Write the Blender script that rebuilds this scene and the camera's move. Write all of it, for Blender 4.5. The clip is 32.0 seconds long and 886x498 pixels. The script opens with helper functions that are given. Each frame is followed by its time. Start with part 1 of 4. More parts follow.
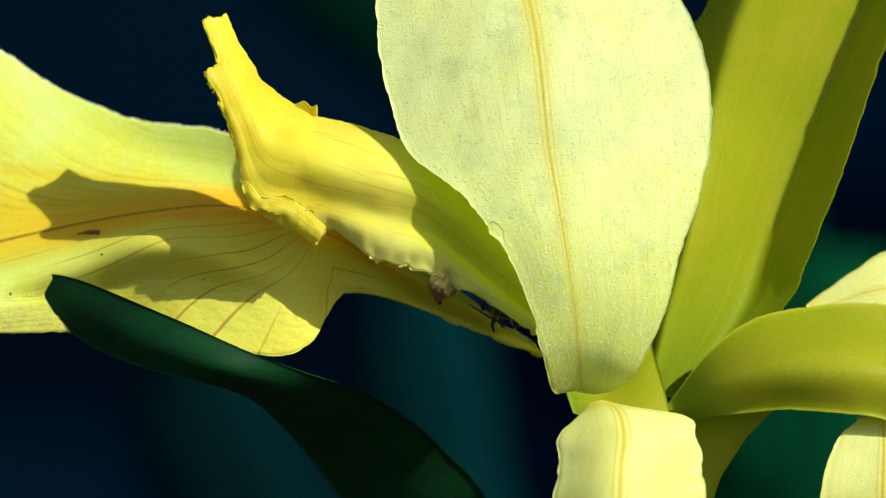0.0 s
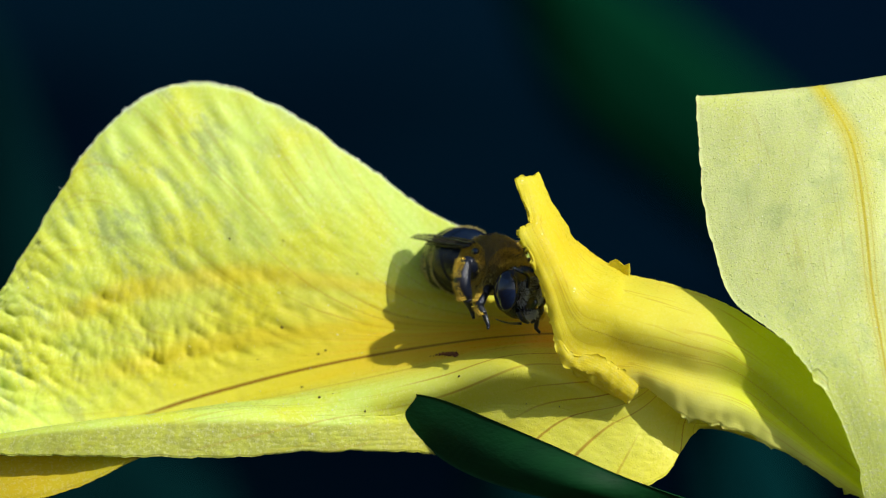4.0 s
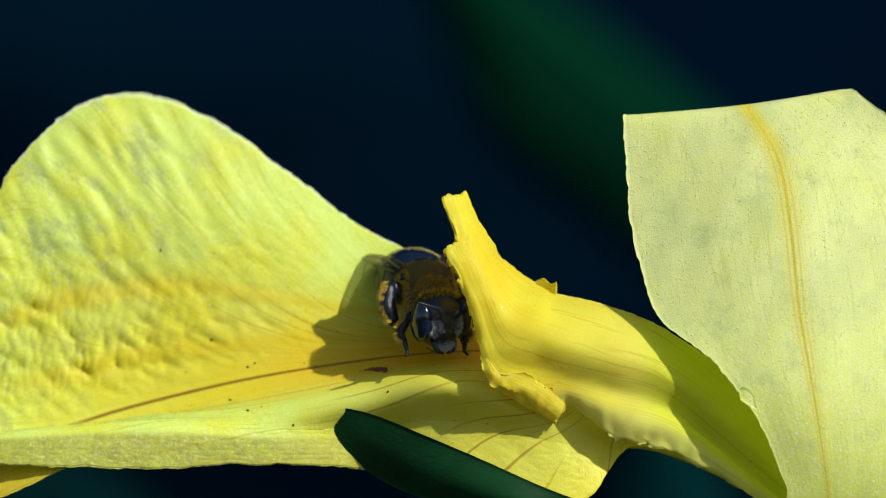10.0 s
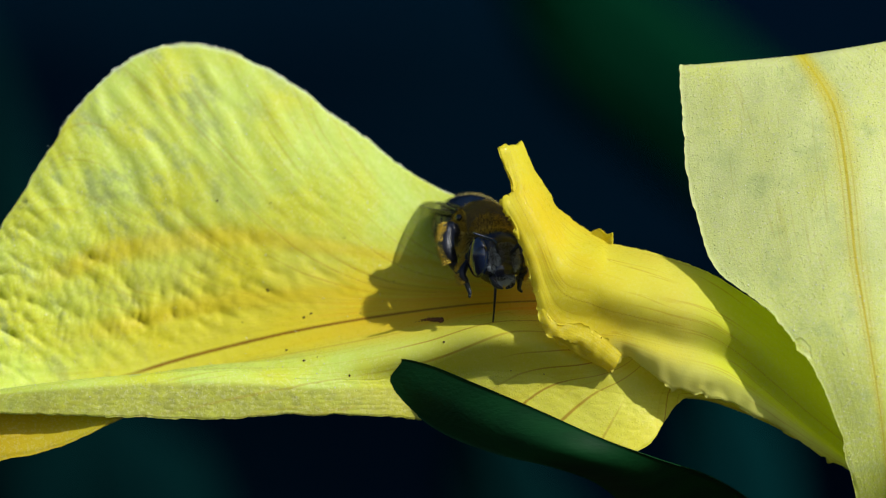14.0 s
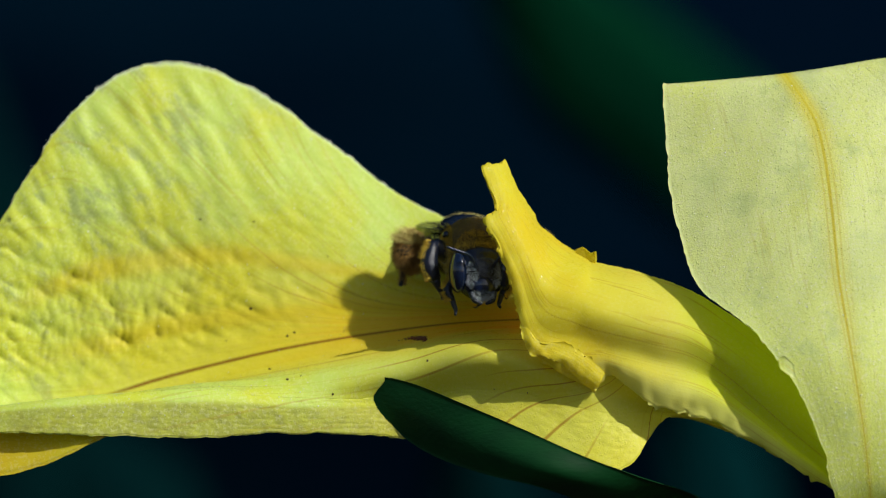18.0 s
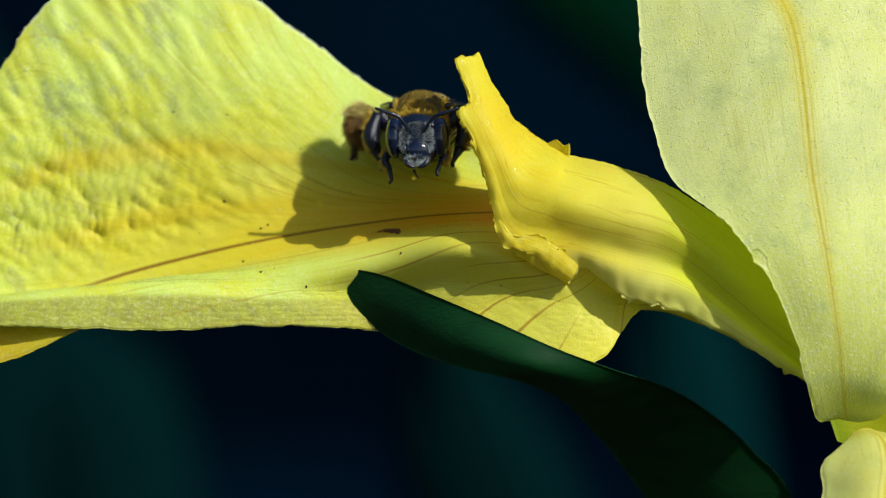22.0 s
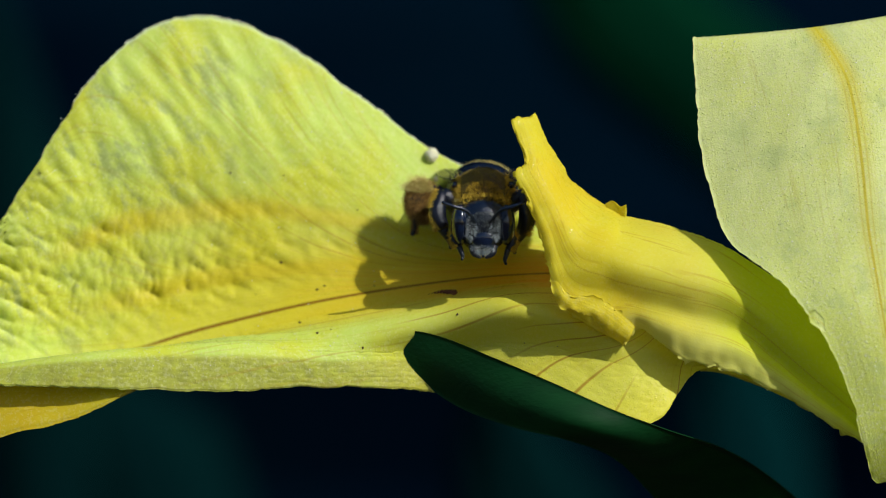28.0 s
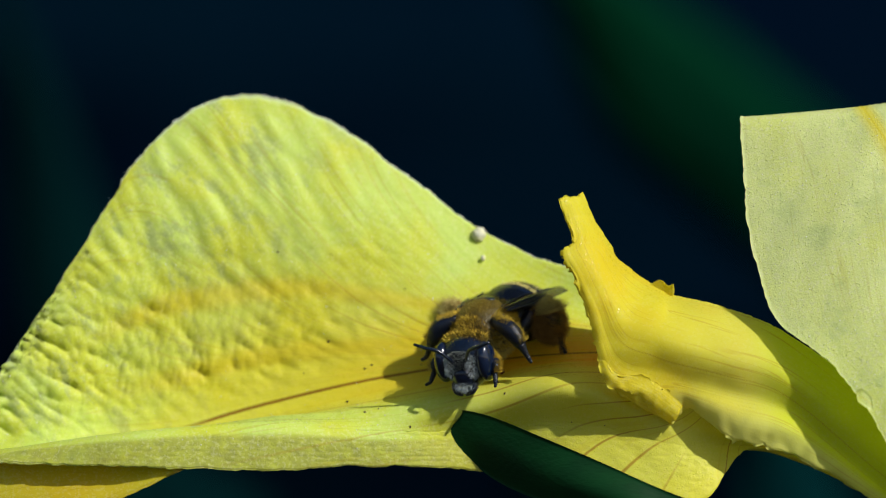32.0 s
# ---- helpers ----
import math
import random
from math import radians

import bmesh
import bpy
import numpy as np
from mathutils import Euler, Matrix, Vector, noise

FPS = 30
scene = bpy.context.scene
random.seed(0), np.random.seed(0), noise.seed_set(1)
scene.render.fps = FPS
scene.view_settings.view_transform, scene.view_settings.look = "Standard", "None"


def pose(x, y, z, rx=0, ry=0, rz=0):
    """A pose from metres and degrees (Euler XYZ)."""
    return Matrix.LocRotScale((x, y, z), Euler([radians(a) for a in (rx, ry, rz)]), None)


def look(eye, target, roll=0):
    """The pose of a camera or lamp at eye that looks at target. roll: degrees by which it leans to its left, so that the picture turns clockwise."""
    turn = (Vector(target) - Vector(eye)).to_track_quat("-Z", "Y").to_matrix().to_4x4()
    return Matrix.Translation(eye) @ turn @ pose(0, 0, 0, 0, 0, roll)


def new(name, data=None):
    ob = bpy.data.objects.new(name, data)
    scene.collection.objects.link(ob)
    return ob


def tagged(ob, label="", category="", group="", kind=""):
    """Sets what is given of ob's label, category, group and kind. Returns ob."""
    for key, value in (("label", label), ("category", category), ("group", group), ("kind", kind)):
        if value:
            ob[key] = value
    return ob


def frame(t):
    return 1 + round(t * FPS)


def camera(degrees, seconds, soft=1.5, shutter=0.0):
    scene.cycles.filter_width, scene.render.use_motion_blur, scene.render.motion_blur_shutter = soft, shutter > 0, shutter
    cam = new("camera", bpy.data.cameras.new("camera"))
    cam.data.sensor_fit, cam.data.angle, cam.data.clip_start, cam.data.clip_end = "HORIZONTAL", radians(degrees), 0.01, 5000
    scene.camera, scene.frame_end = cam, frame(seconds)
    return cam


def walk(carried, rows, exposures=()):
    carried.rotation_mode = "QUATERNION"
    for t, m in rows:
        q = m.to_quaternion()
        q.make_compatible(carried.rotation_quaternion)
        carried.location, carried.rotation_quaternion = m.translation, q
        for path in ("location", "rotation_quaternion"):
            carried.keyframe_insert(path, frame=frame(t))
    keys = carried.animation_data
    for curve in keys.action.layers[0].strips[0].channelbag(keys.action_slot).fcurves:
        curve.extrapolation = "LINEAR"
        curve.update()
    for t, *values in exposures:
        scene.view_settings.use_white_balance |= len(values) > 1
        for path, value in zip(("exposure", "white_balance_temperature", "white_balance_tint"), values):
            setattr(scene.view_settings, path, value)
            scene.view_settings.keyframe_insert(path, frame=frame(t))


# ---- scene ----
import functools

# The plan is drawn as seen from the front: one plan unit is 0.0375 mm, a to the right, b downwards, d the depth in
# millimetres (towards the viewer is negative).
UNIT = 0.0375e-3
EYE = (0.0, -0.45, 0.0)
GROUND = -0.60


def P(a, b, d=0.0):
    k = 1.0 + d * 1e-3 / 0.45
    return Vector(((a - 784) * UNIT * k, d * 1e-3, (441 - b) * UNIT * k))


# ---- camera: hand-held, panning about one standpoint ----
cam = camera(7.476, 32.0, 1.15)
cam.data.dof.use_dof = True
cam.data.dof.focus_distance = 0.449
cam.data.dof.aperture_fstop = 26.0
PAN = [
    (0, -545, -193), (0.5, -467, -81), (1, -339, -27), (1.5, -299, -60), (2, -163, -148), (2.5, 24, -106), (3, 40, 44),
    (3.5, 27, 68), (5.5, 34, 61), (6, 0, 0), (6.5, -60, -54), (7, -93, -96), (7.5, -78, -130), (8, -58, -176),
    (8.5, -58, -214), (9, -57, -213), (9.5, -67, 24), (10, -101, 101), (10.5, -90, 152), (11, -49, 167), (11.5, -31, 147)]
PAN += [
    (12, -6, 115), (12.5, 18, 78), (13, 26, 55), (13.5, 17, 31), (15.5, -46, -69), (16, -46, -124), (16.5, -54, -146),
    (17, -54, -60), (17.5, -49, 11), (18, -31, 46), (18.5, -3, 58), (19, 14, 29), (19.5, 14, -31), (20, 15, -70),
    (20.5, 23, -106), (21, -26, -116), (21.5, -72, -127), (22, -78, -144), (22.5, -9, -153), (23, 37, -104), (23.5, 38, -23)]
PAN += [
    (24, 17, 5), (24.5, -15, 17), (25, -23, 14), (25.5, -2, -22), (27.5, 8, -38), (28, 22, -36), (28.5, 41, -26),
    (29, 33, -34), (29.5, 33, -28), (30, -1, 42), (30.5, 2, 142), (31, 42, 188), (31.5, 79, 196), (32, 106, 104)]
walk(cam, [(t, look(EYE, P(784 - sx, 441 - sy))) for t, sx, sy in PAN],
     exposures=[(0, 0.32), (1.0, 0.16), (2, 0.08), (3, 0.22), (4.5, 0.02), (6.0, -0.1), (7.0, -0.12), (8.0, 0.0), (9.0, 0.06), (11.0, 0.0), (12.0, 0.0), (13.0, -0.12), (16.0, -0.16), (18.0, -0.22), (20.0, -0.16), (21.0, -0.12), (23.0, 0.03), (24.0, 0.02), (26.0, -0.14), (28.0, -0.22), (32, -0.2)])

# ---- light: high sun from the front and the side, blue sky ----
SUN_WAY = Vector((0.61, -0.55, 0.60)).normalized()
sun = new("sun", bpy.data.lights.new("sun", "SUN"))
sun.data.energy, sun.data.angle, sun.data.color = 4.2, radians(0.53), (1.0, 0.98, 0.92)
sun.matrix_world = look(SUN_WAY * 3, (0, 0, 0))
world = bpy.data.worlds.new("sky")
scene.world = world
world.use_nodes = True
sky = world.node_tree.nodes.new("ShaderNodeTexSky")
sky.sky_type, sky.sun_disc = "NISHITA", False
sky.sun_elevation, sky.sun_rotation = math.asin(SUN_WAY.z), math.atan2(SUN_WAY.x, SUN_WAY.y)
back = world.node_tree.nodes["Background"]
back.inputs[1].default_value = 0.085
world.node_tree.links.new(sky.outputs[0], back.inputs[0])


# ---- materials ----
class Nodes:
    def __init__(self, name):
        self.mat = bpy.data.materials.new(name)
        self.mat.use_nodes = True
        self.tree = self.mat.node_tree
        self.bsdf = self.tree.nodes["Principled BSDF"]
        self.out = self.tree.nodes["Material Output"]

    def add(self, kind, **sets):
        n = self.tree.nodes.new(kind)
        for k, v in sets.items():
            if k in ("operation", "blend_type", "data_type", "interpolation_type", "attribute_type"):
                setattr(n, k, v)
        return n

    def link(self, a, b):
        self.tree.links.new(a, b)

    def put(self, socket, v):
        if hasattr(v, "is_output"):
            self.link(v, socket)
        else:
            socket.default_value = v

    def math(self, op, a, b=0.0, c=0.0):
        n = self.add("ShaderNodeMath", operation=op)
        for i, v in enumerate((a, b, c)):
            self.put(n.inputs[i], v)
        return n.outputs[0]

    def step(self, v, lo, hi, out_lo=0.0, out_hi=1.0):
        n = self.add("ShaderNodeMapRange", interpolation_type="SMOOTHSTEP")
        for i, x in enumerate((v, lo, hi, out_lo, out_hi)):
            self.put(n.inputs[i], x)
        return n.outputs[0]

    def mix(self, f, a, b, blend="MIX"):
        n = self.add("ShaderNodeMix", data_type="RGBA", blend_type=blend)
        self.put(n.inputs[0], f)
        self.put(n.inputs[6], (*a, 1) if isinstance(a, tuple) else a)
        self.put(n.inputs[7], (*b, 1) if isinstance(b, tuple) else b)
        return n.outputs[2]

    def coords(self, kind="Object"):
        return self.add("ShaderNodeTexCoord").outputs[kind]

    def scaled(self, vec, x, y, z):
        n = self.add("ShaderNodeMapping")
        self.link(vec, n.inputs[0])
        n.inputs[3].default_value = (x, y, z)
        return n.outputs[0]

    def turned(self, vec, angle):
        n = self.add("ShaderNodeMapping")
        self.link(vec, n.inputs[0])
        n.inputs[2].default_value = (0.0, angle, 0.0)
        return n.outputs[0]

    def noise(self, vec, scale, detail=2.0, rough=0.5):
        n = self.add("ShaderNodeTexNoise")
        self.link(vec, n.inputs["Vector"])
        n.inputs["Scale"].default_value, n.inputs["Detail"].default_value, n.inputs["Roughness"].default_value = scale, detail, rough
        return n.outputs[0]

    def bump(self, height, strength, distance, normal=None):
        n = self.add("ShaderNodeBump")
        self.put(n.inputs["Height"], height)
        n.inputs["Strength"].default_value, n.inputs["Distance"].default_value = strength, distance
        if normal is not None:
            self.link(normal, n.inputs["Normal"])
        return n.outputs[0]

    def set(self, color, rough=0.5, metal=0.0, spec=0.5, normal=None):
        self.put(self.bsdf.inputs["Base Color"], (*color, 1) if isinstance(color, tuple) else color)
        self.put(self.bsdf.inputs["Roughness"], rough)
        self.bsdf.inputs["Metallic"].default_value = metal
        self.bsdf.inputs["Specular IOR Level"].default_value = spec
        if normal is not None:
            self.link(normal, self.bsdf.inputs["Normal"])
        return self.mat


def petal_material(name, blade, warm, foot, vein=0.25, rib=0.5, rib_width=0.012, signal=0.0, passing=0.4, foot_reach=0.25, veins=34.0,
                   under=None, sparkle=0.35, rough=0.5, base=None, clear=0.0):
    """Thin petal tissue: u runs from the foot to the tip, v across; the Grain map follows the veins. foot: the colour near the foot;
    signal: an orange guide mark; under: colour of the turned-up underside along the far margin."""
    k = Nodes(name)
    uv = k.coords("UV")
    ob = k.coords("Object")
    sep = k.add("ShaderNodeSeparateXYZ")
    k.link(uv, sep.inputs[0])
    u, v = sep.outputs[0], sep.outputs[1]
    grain_map = k.add("ShaderNodeUVMap")
    grain_map.uv_map = "Grain"
    grain = grain_map.outputs[0]
    blotch = k.noise(ob, 230.0, 3.0)
    col = k.mix(k.step(blotch, 0.35, 0.7), blade, warm)
    streak = k.noise(k.scaled(grain, 5.0, 16.0, 1.0), 1.0, 3.0, 0.6)
    col = k.mix(k.math("MULTIPLY", k.step(streak, 0.45, 0.75), 0.30), col, warm)
    col = k.mix(k.step(u, foot_reach, 0.0), col, foot)
    # green of the shaded foot and pale of the sunlit lip, painted in
    if base:
        col = k.mix(k.step(u, 0.25, 0.16), col, base)
        col = k.mix(k.math("MULTIPLY", k.step(v, 0.70, 0.86), k.step(u, 0.52, 0.36, 0.0, 0.75)), col, (0.93, 0.92, 0.26))
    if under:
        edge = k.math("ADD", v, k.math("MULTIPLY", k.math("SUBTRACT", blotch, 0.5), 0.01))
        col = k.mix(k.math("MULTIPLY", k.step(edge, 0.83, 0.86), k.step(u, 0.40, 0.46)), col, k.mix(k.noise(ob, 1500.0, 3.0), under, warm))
    if under:
        thin = k.math("MULTIPLY", k.step(k.noise(k.scaled(k.turned(ob, radians(-55)), 0.42, 1.0, 1.0), 900.0, 4.0, 0.62), 0.50, 0.66), k.math("MULTIPLY", k.step(u, 0.56, 0.74), k.step(v, 0.80, 0.74)))
        col = k.mix(k.math("MULTIPLY", thin, 0.7), col, (0.45, 0.55, 0.21))
    # sparkle painted in: fine whitish spots imitate glints on the skin
    painted_glint = k.math("MULTIPLY", k.step(k.noise(ob, 4200.0, 3.0, 0.7), 0.50, 0.62), 0.8 * sparkle)
    col = k.mix(painted_glint, col, (0.96, 0.97, 0.60))
    if sparkle > 0.6:
        patch = k.math("MULTIPLY", k.step(k.noise(ob, 110.0, 4.0, 0.6), 0.46, 0.62), 0.34)
        col = k.mix(patch, col, (0.66, 0.74, 0.42))
    murk = k.math("MULTIPLY", k.step(k.noise(ob, 420.0, 5.0, 0.7), 0.50, 0.72), 0.7 * sparkle)
    col = k.mix(murk, col, (blade[0] * 0.72, blade[1] * 0.78, blade[2] * 0.75))
    # fine veins, wavering, that run along the grain
    wave = k.noise(k.scaled(grain, 1.6, veins, 1.0), 1.0, 2.0, 0.5)
    lines = k.step(k.math("ABSOLUTE", k.math("SUBTRACT", wave, 0.5)), 0.022, 0.004)
    gaps = k.step(k.noise(k.scaled(grain, 6.0, veins * 0.5, 1.0), 1.0, 1.0), 0.42, 0.62)
    if signal:
        lines = k.math("MULTIPLY", lines, k.step(u, 0.98, 0.80))
    col = k.mix(k.math("MULTIPLY", k.math("MULTIPLY", lines, gaps), vein), col, (warm[0] * 0.70, warm[1] * 0.56, warm[2] * 0.3))
    off = k.math("ABSOLUTE", k.math("SUBTRACT", v, rib))
    if signal:
        yellow = k.math("MULTIPLY", k.step(off, 0.22, 0.02), k.step(u, 0.96, 0.56))
        col = k.mix(k.math("MULTIPLY", yellow, 0.8), col, (0.90, 0.76, 0.022))
        apron = k.math("MULTIPLY", k.step(v, 0.42, 0.56), k.step(u, 0.60, 0.42))
        col = k.mix(k.math("MULTIPLY", apron, 0.6), col, (0.90, 0.78, 0.06))
        mark = k.math("MULTIPLY", k.step(off, 0.17, 0.01), k.math("MULTIPLY", k.step(u, 0.64, 0.37), k.step(u, 0.10, 0.24)))
        col = k.mix(k.math("MULTIPLY", mark, k.step(streak, 0.36, 0.62, signal, signal * 0.4)), col, (0.95, 0.41, 0.0))
        for at, far in ((0.335, 0.86), (0.27, 0.92)):
            side = k.math("ADD", k.math("SUBTRACT", v, at), k.math("MULTIPLY", k.math("SUBTRACT", blotch, 0.5), 0.012))
            side = k.math("MULTIPLY", k.step(k.math("ABSOLUTE", side), 0.017, 0.002), k.math("MULTIPLY", k.step(u, far, far - 0.16), k.step(u, 0.36, 0.46)))
            col = k.mix(k.math("MULTIPLY", side, 0.5), col, (0.80, 0.62, 0.015))
    # the midrib
    rib_colour = (0.28, 0.12, 0.01) if signal else (0.66, 0.52, 0.04)
    for shift, width, amount in ((0.0, rib_width, 0.9), (rib_width * 2.6, rib_width * 0.6, 0.0 if signal else 0.4)):
        line = k.step(k.math("ABSOLUTE", k.math("SUBTRACT", off, shift)), width, width * 0.3)
        if signal:
            line = k.math("MULTIPLY", line, k.step(u, 0.76, 0.70))
        col = k.mix(k.math("MULTIPLY", line, amount), col, rib_colour)
    if rib_width > 0.006:
        col = k.mix(k.math("MULTIPLY", k.step(off, 0.065, 0.0), k.step(u, 0.62, 0.92, 0.3, 0.85)), col, (0.93, 0.81, 0.07))
    if signal:
        gsep = k.add("ShaderNodeSeparateXYZ")
        k.link(grain, gsep.inputs[0])
        drift = k.math("MULTIPLY", k.noise(k.scaled(grain, 2.2, 5.0, 1.0), 1.0, 2.0), 1.5)
        saw = k.math("FRACT", k.math("ADD", k.math("MULTIPLY", gsep.outputs[1], 15.0), drift))
        guide = k.step(k.math("ABSOLUTE", k.math("SUBTRACT", saw, 0.5)), 0.055, 0.015)
        guide = k.math("MULTIPLY", guide, k.step(k.noise(k.scaled(grain, 5.0, 12.0, 1.0), 1.0, 2.0), 0.36, 0.6))
        guide = k.math("MULTIPLY", guide, k.math("MAXIMUM", k.step(v, 0.38, 0.42), k.step(off, 0.24, 0.10)))
        reach = k.math("MULTIPLY", k.step(u, 0.80, 0.42), k.step(u, 0.12, 0.24))
        col = k.mix(k.math("MULTIPLY", k.math("MULTIPLY", guide, reach), 0.75), col, (0.46, 0.23, 0.015))
        # bluish-white glint of the upper rim, painted into the colour
        col = k.mix(k.math("MULTIPLY", k.step(v, 0.010, 0.002), 0.4), col, (0.80, 0.90, 0.86))
    # sparkling skin cells over soft folds
    cell = k.add("ShaderNodeTexVoronoi")
    k.link(ob, cell.inputs["Vector"])
    cell.inputs["Scale"].default_value = 9500.0
    pick = k.add("ShaderNodeSeparateColor")
    k.link(cell.outputs["Color"], pick.inputs[0])
    few = k.step(pick.outputs[0], 0.90, 0.93)
    cells = k.math("MULTIPLY", k.step(cell.outputs[0], 0.75, 0.1), few)
    grit = k.noise(ob, 6500.0, 3.0, 0.7)
    soft = k.noise(k.scaled(grain, 3.0, veins * 0.6, 1.0), 1.0, 3.0)
    nor = k.bump(cells, sparkle, 0.00005, k.bump(grit, 0.5 * sparkle, 0.00012, k.bump(soft, 0.14, 0.0003)))
    k.set(col, k.step(few, 0.0, 1.0, rough, 0.2), 0.0, 0.25, nor)
    glow = k.add("ShaderNodeBsdfTranslucent")
    k.put(glow.inputs[0], col)
    k.link(nor, glow.inputs["Normal"])
    both = k.add("ShaderNodeMixShader")
    both.inputs[0].default_value = passing
    k.link(k.bsdf.outputs[0], both.inputs[1])
    k.link(glow.outputs[0], both.inputs[2])
    if clear:
        # thin tissue lets a little tinted sunlight straight through
        pane, some = k.add("ShaderNodeBsdfTransparent"), k.add("ShaderNodeMixShader")
        pane.inputs[0].default_value = (0.90, 1.0, 0.10, 1)
        some.inputs[0].default_value = clear
        k.link(both.outputs[0], some.inputs[1])
        k.link(pane.outputs[0], some.inputs[2])
        both = some
    k.link(both.outputs[0], k.out.inputs[0])
    return k.mat


def plain_material(name, a, b, scale, rough=0.5, spec=0.4, bump=0.3, depth=0.0002, metal=0.0, stretch=(1, 1, 1)):
    k = Nodes(name)
    vec = k.scaled(k.coords("Object"), *stretch)
    n1, n2 = k.noise(vec, scale, 4.0), k.noise(vec, scale * 7, 2.0)
    col = k.mix(k.step(n1, 0.3, 0.7), a, b)
    col = k.mix(k.math("MULTIPLY", n2, 0.35), col, (a[0] * 0.5, a[1] * 0.5, a[2] * 0.5))
    return k.set(col, rough, metal, spec, k.bump(n2, bump, depth))


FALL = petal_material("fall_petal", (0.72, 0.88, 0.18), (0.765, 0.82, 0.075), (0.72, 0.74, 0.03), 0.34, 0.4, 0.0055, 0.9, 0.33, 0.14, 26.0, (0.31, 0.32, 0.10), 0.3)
STANDARD = petal_material("standard_petal", (0.92, 0.98, 0.46), (0.90, 0.95, 0.34), (0.87, 0.94, 0.22), 0.26, 0.5, 0.007, 0.0, 0.36, 0.75, 26.0, None, 0.9, 0.45, None, 0.18)
# third colour paints the arm's sunlit block, the last one its shaded foot
STYLE = petal_material("style_petal", (0.88, 0.80, 0.05), (0.89, 0.74, 0.03), (0.90, 0.92, 0.20), 0.38, 0.5, 0.002, 0.0, 0.44, 0.46, 14.0, None, 0.1, 0.62, (0.86, 0.91, 0.03))
CREST = petal_material("crest_petal", (0.93, 0.86, 0.07), (0.93, 0.80, 0.04), (0.93, 0.84, 0.05), 0.2, 0.5, 0.002, 0.0, 0.5, 0.2, 12.0, None, 0.2)
DEEP = petal_material("deep_petal", (0.80, 0.70, 0.04), (0.82, 0.64, 0.025), (0.76, 0.66, 0.03), 0.2, 0.5, 0.002, 0.0, 0.45, 0.2, 10.0, None, 0.2)
FRONT = petal_material("front_petal", (0.88, 0.92, 0.32), (0.88, 0.87, 0.22), (0.88, 0.84, 0.11), 0.2, 0.5, 0.018, 0.0, 0.46, 0.2, 16.0)
GREENISH = petal_material("greenish_petal", (0.45, 0.52, 0.008), (0.51, 0.52, 0.016), (0.33, 0.45, 0.01), 0.12, 0.5, 0.002, 0.0, 0.5, 0.3, 9.0, None, 0.05, 0.55)
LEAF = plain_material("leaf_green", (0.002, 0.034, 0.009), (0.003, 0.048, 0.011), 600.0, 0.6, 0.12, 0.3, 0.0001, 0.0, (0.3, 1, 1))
STEM = plain_material("stem_green", (0.125, 0.2, 0.025), (0.175, 0.275, 0.0375), 300.0, 0.5, 0.4)
# far leaf in lighter and darker copies: light and shade put in the colour
BEHIND = plain_material("far_leaf_green_shade", (0.0008, 0.021, 0.010), (0.0011, 0.028, 0.012), 30.0, 0.9, 0.0)
FRESH = plain_material("far_leaf_green_lit", (0.00125, 0.04, 0.015), (0.001875, 0.0525, 0.01875), 30.0, 0.9, 0.0)
TEAL = plain_material("far_leaf_teal_shade", (0.0008, 0.010, 0.012), (0.0011, 0.015, 0.015), 30.0, 0.9, 0.0)
SEA = plain_material("far_leaf_sea_shade", (0.0009, 0.017, 0.020), (0.0012, 0.024, 0.025), 30.0, 0.9, 0.0)
# near-black blue: the hedge's deep shade is put into its colour
HEDGE = plain_material("hedge_painted_shade", (0.0004, 0.0015, 0.0105), (0.0006, 0.007, 0.014), 4.0, 1.0, 0.0)
SOIL = plain_material("soil", (0.035, 0.028, 0.02), (0.06, 0.05, 0.035), 20.0, 0.9, 0.2, 0.6, 0.01)


# ---- shapes ----
def part(name, data, material, parent=None, label="", origin=None):
    """Links a mesh, or a bmesh, as one object. origin: the place in the world round which it turns."""
    if isinstance(data, bmesh.types.BMesh):
        me = bpy.data.meshes.new(name)
        data.to_mesh(me)
        data.free()
        data = me
    data.materials.append(material)
    ob = new(name, data)
    if origin is not None:
        data.transform(Matrix.Translation(-Vector(origin)))
        ob.location = origin
    if parent is not None:
        ob.parent = parent
    if label:
        tagged(ob, label)
    return ob


def glide(pts, n):
    """n points along a smooth curve through pts."""
    pts = [Vector(p) for p in pts]
    ext = [pts[0] * 2 - pts[1]] + pts + [pts[-1] * 2 - pts[-2]]
    out = []
    for i in range(n):
        x = i / (n - 1) * (len(pts) - 1)
        j = min(int(x), len(pts) - 2)
        t = x - j
        p0, p1, p2, p3 = ext[j:j + 4]
        out.append(0.5 * ((2 * p1) + (p2 - p0) * t + (2 * p0 - 5 * p1 + 4 * p2 - p3) * t * t + (3 * p1 - p0 - 3 * p2 + p3) * t ** 3))
    return out


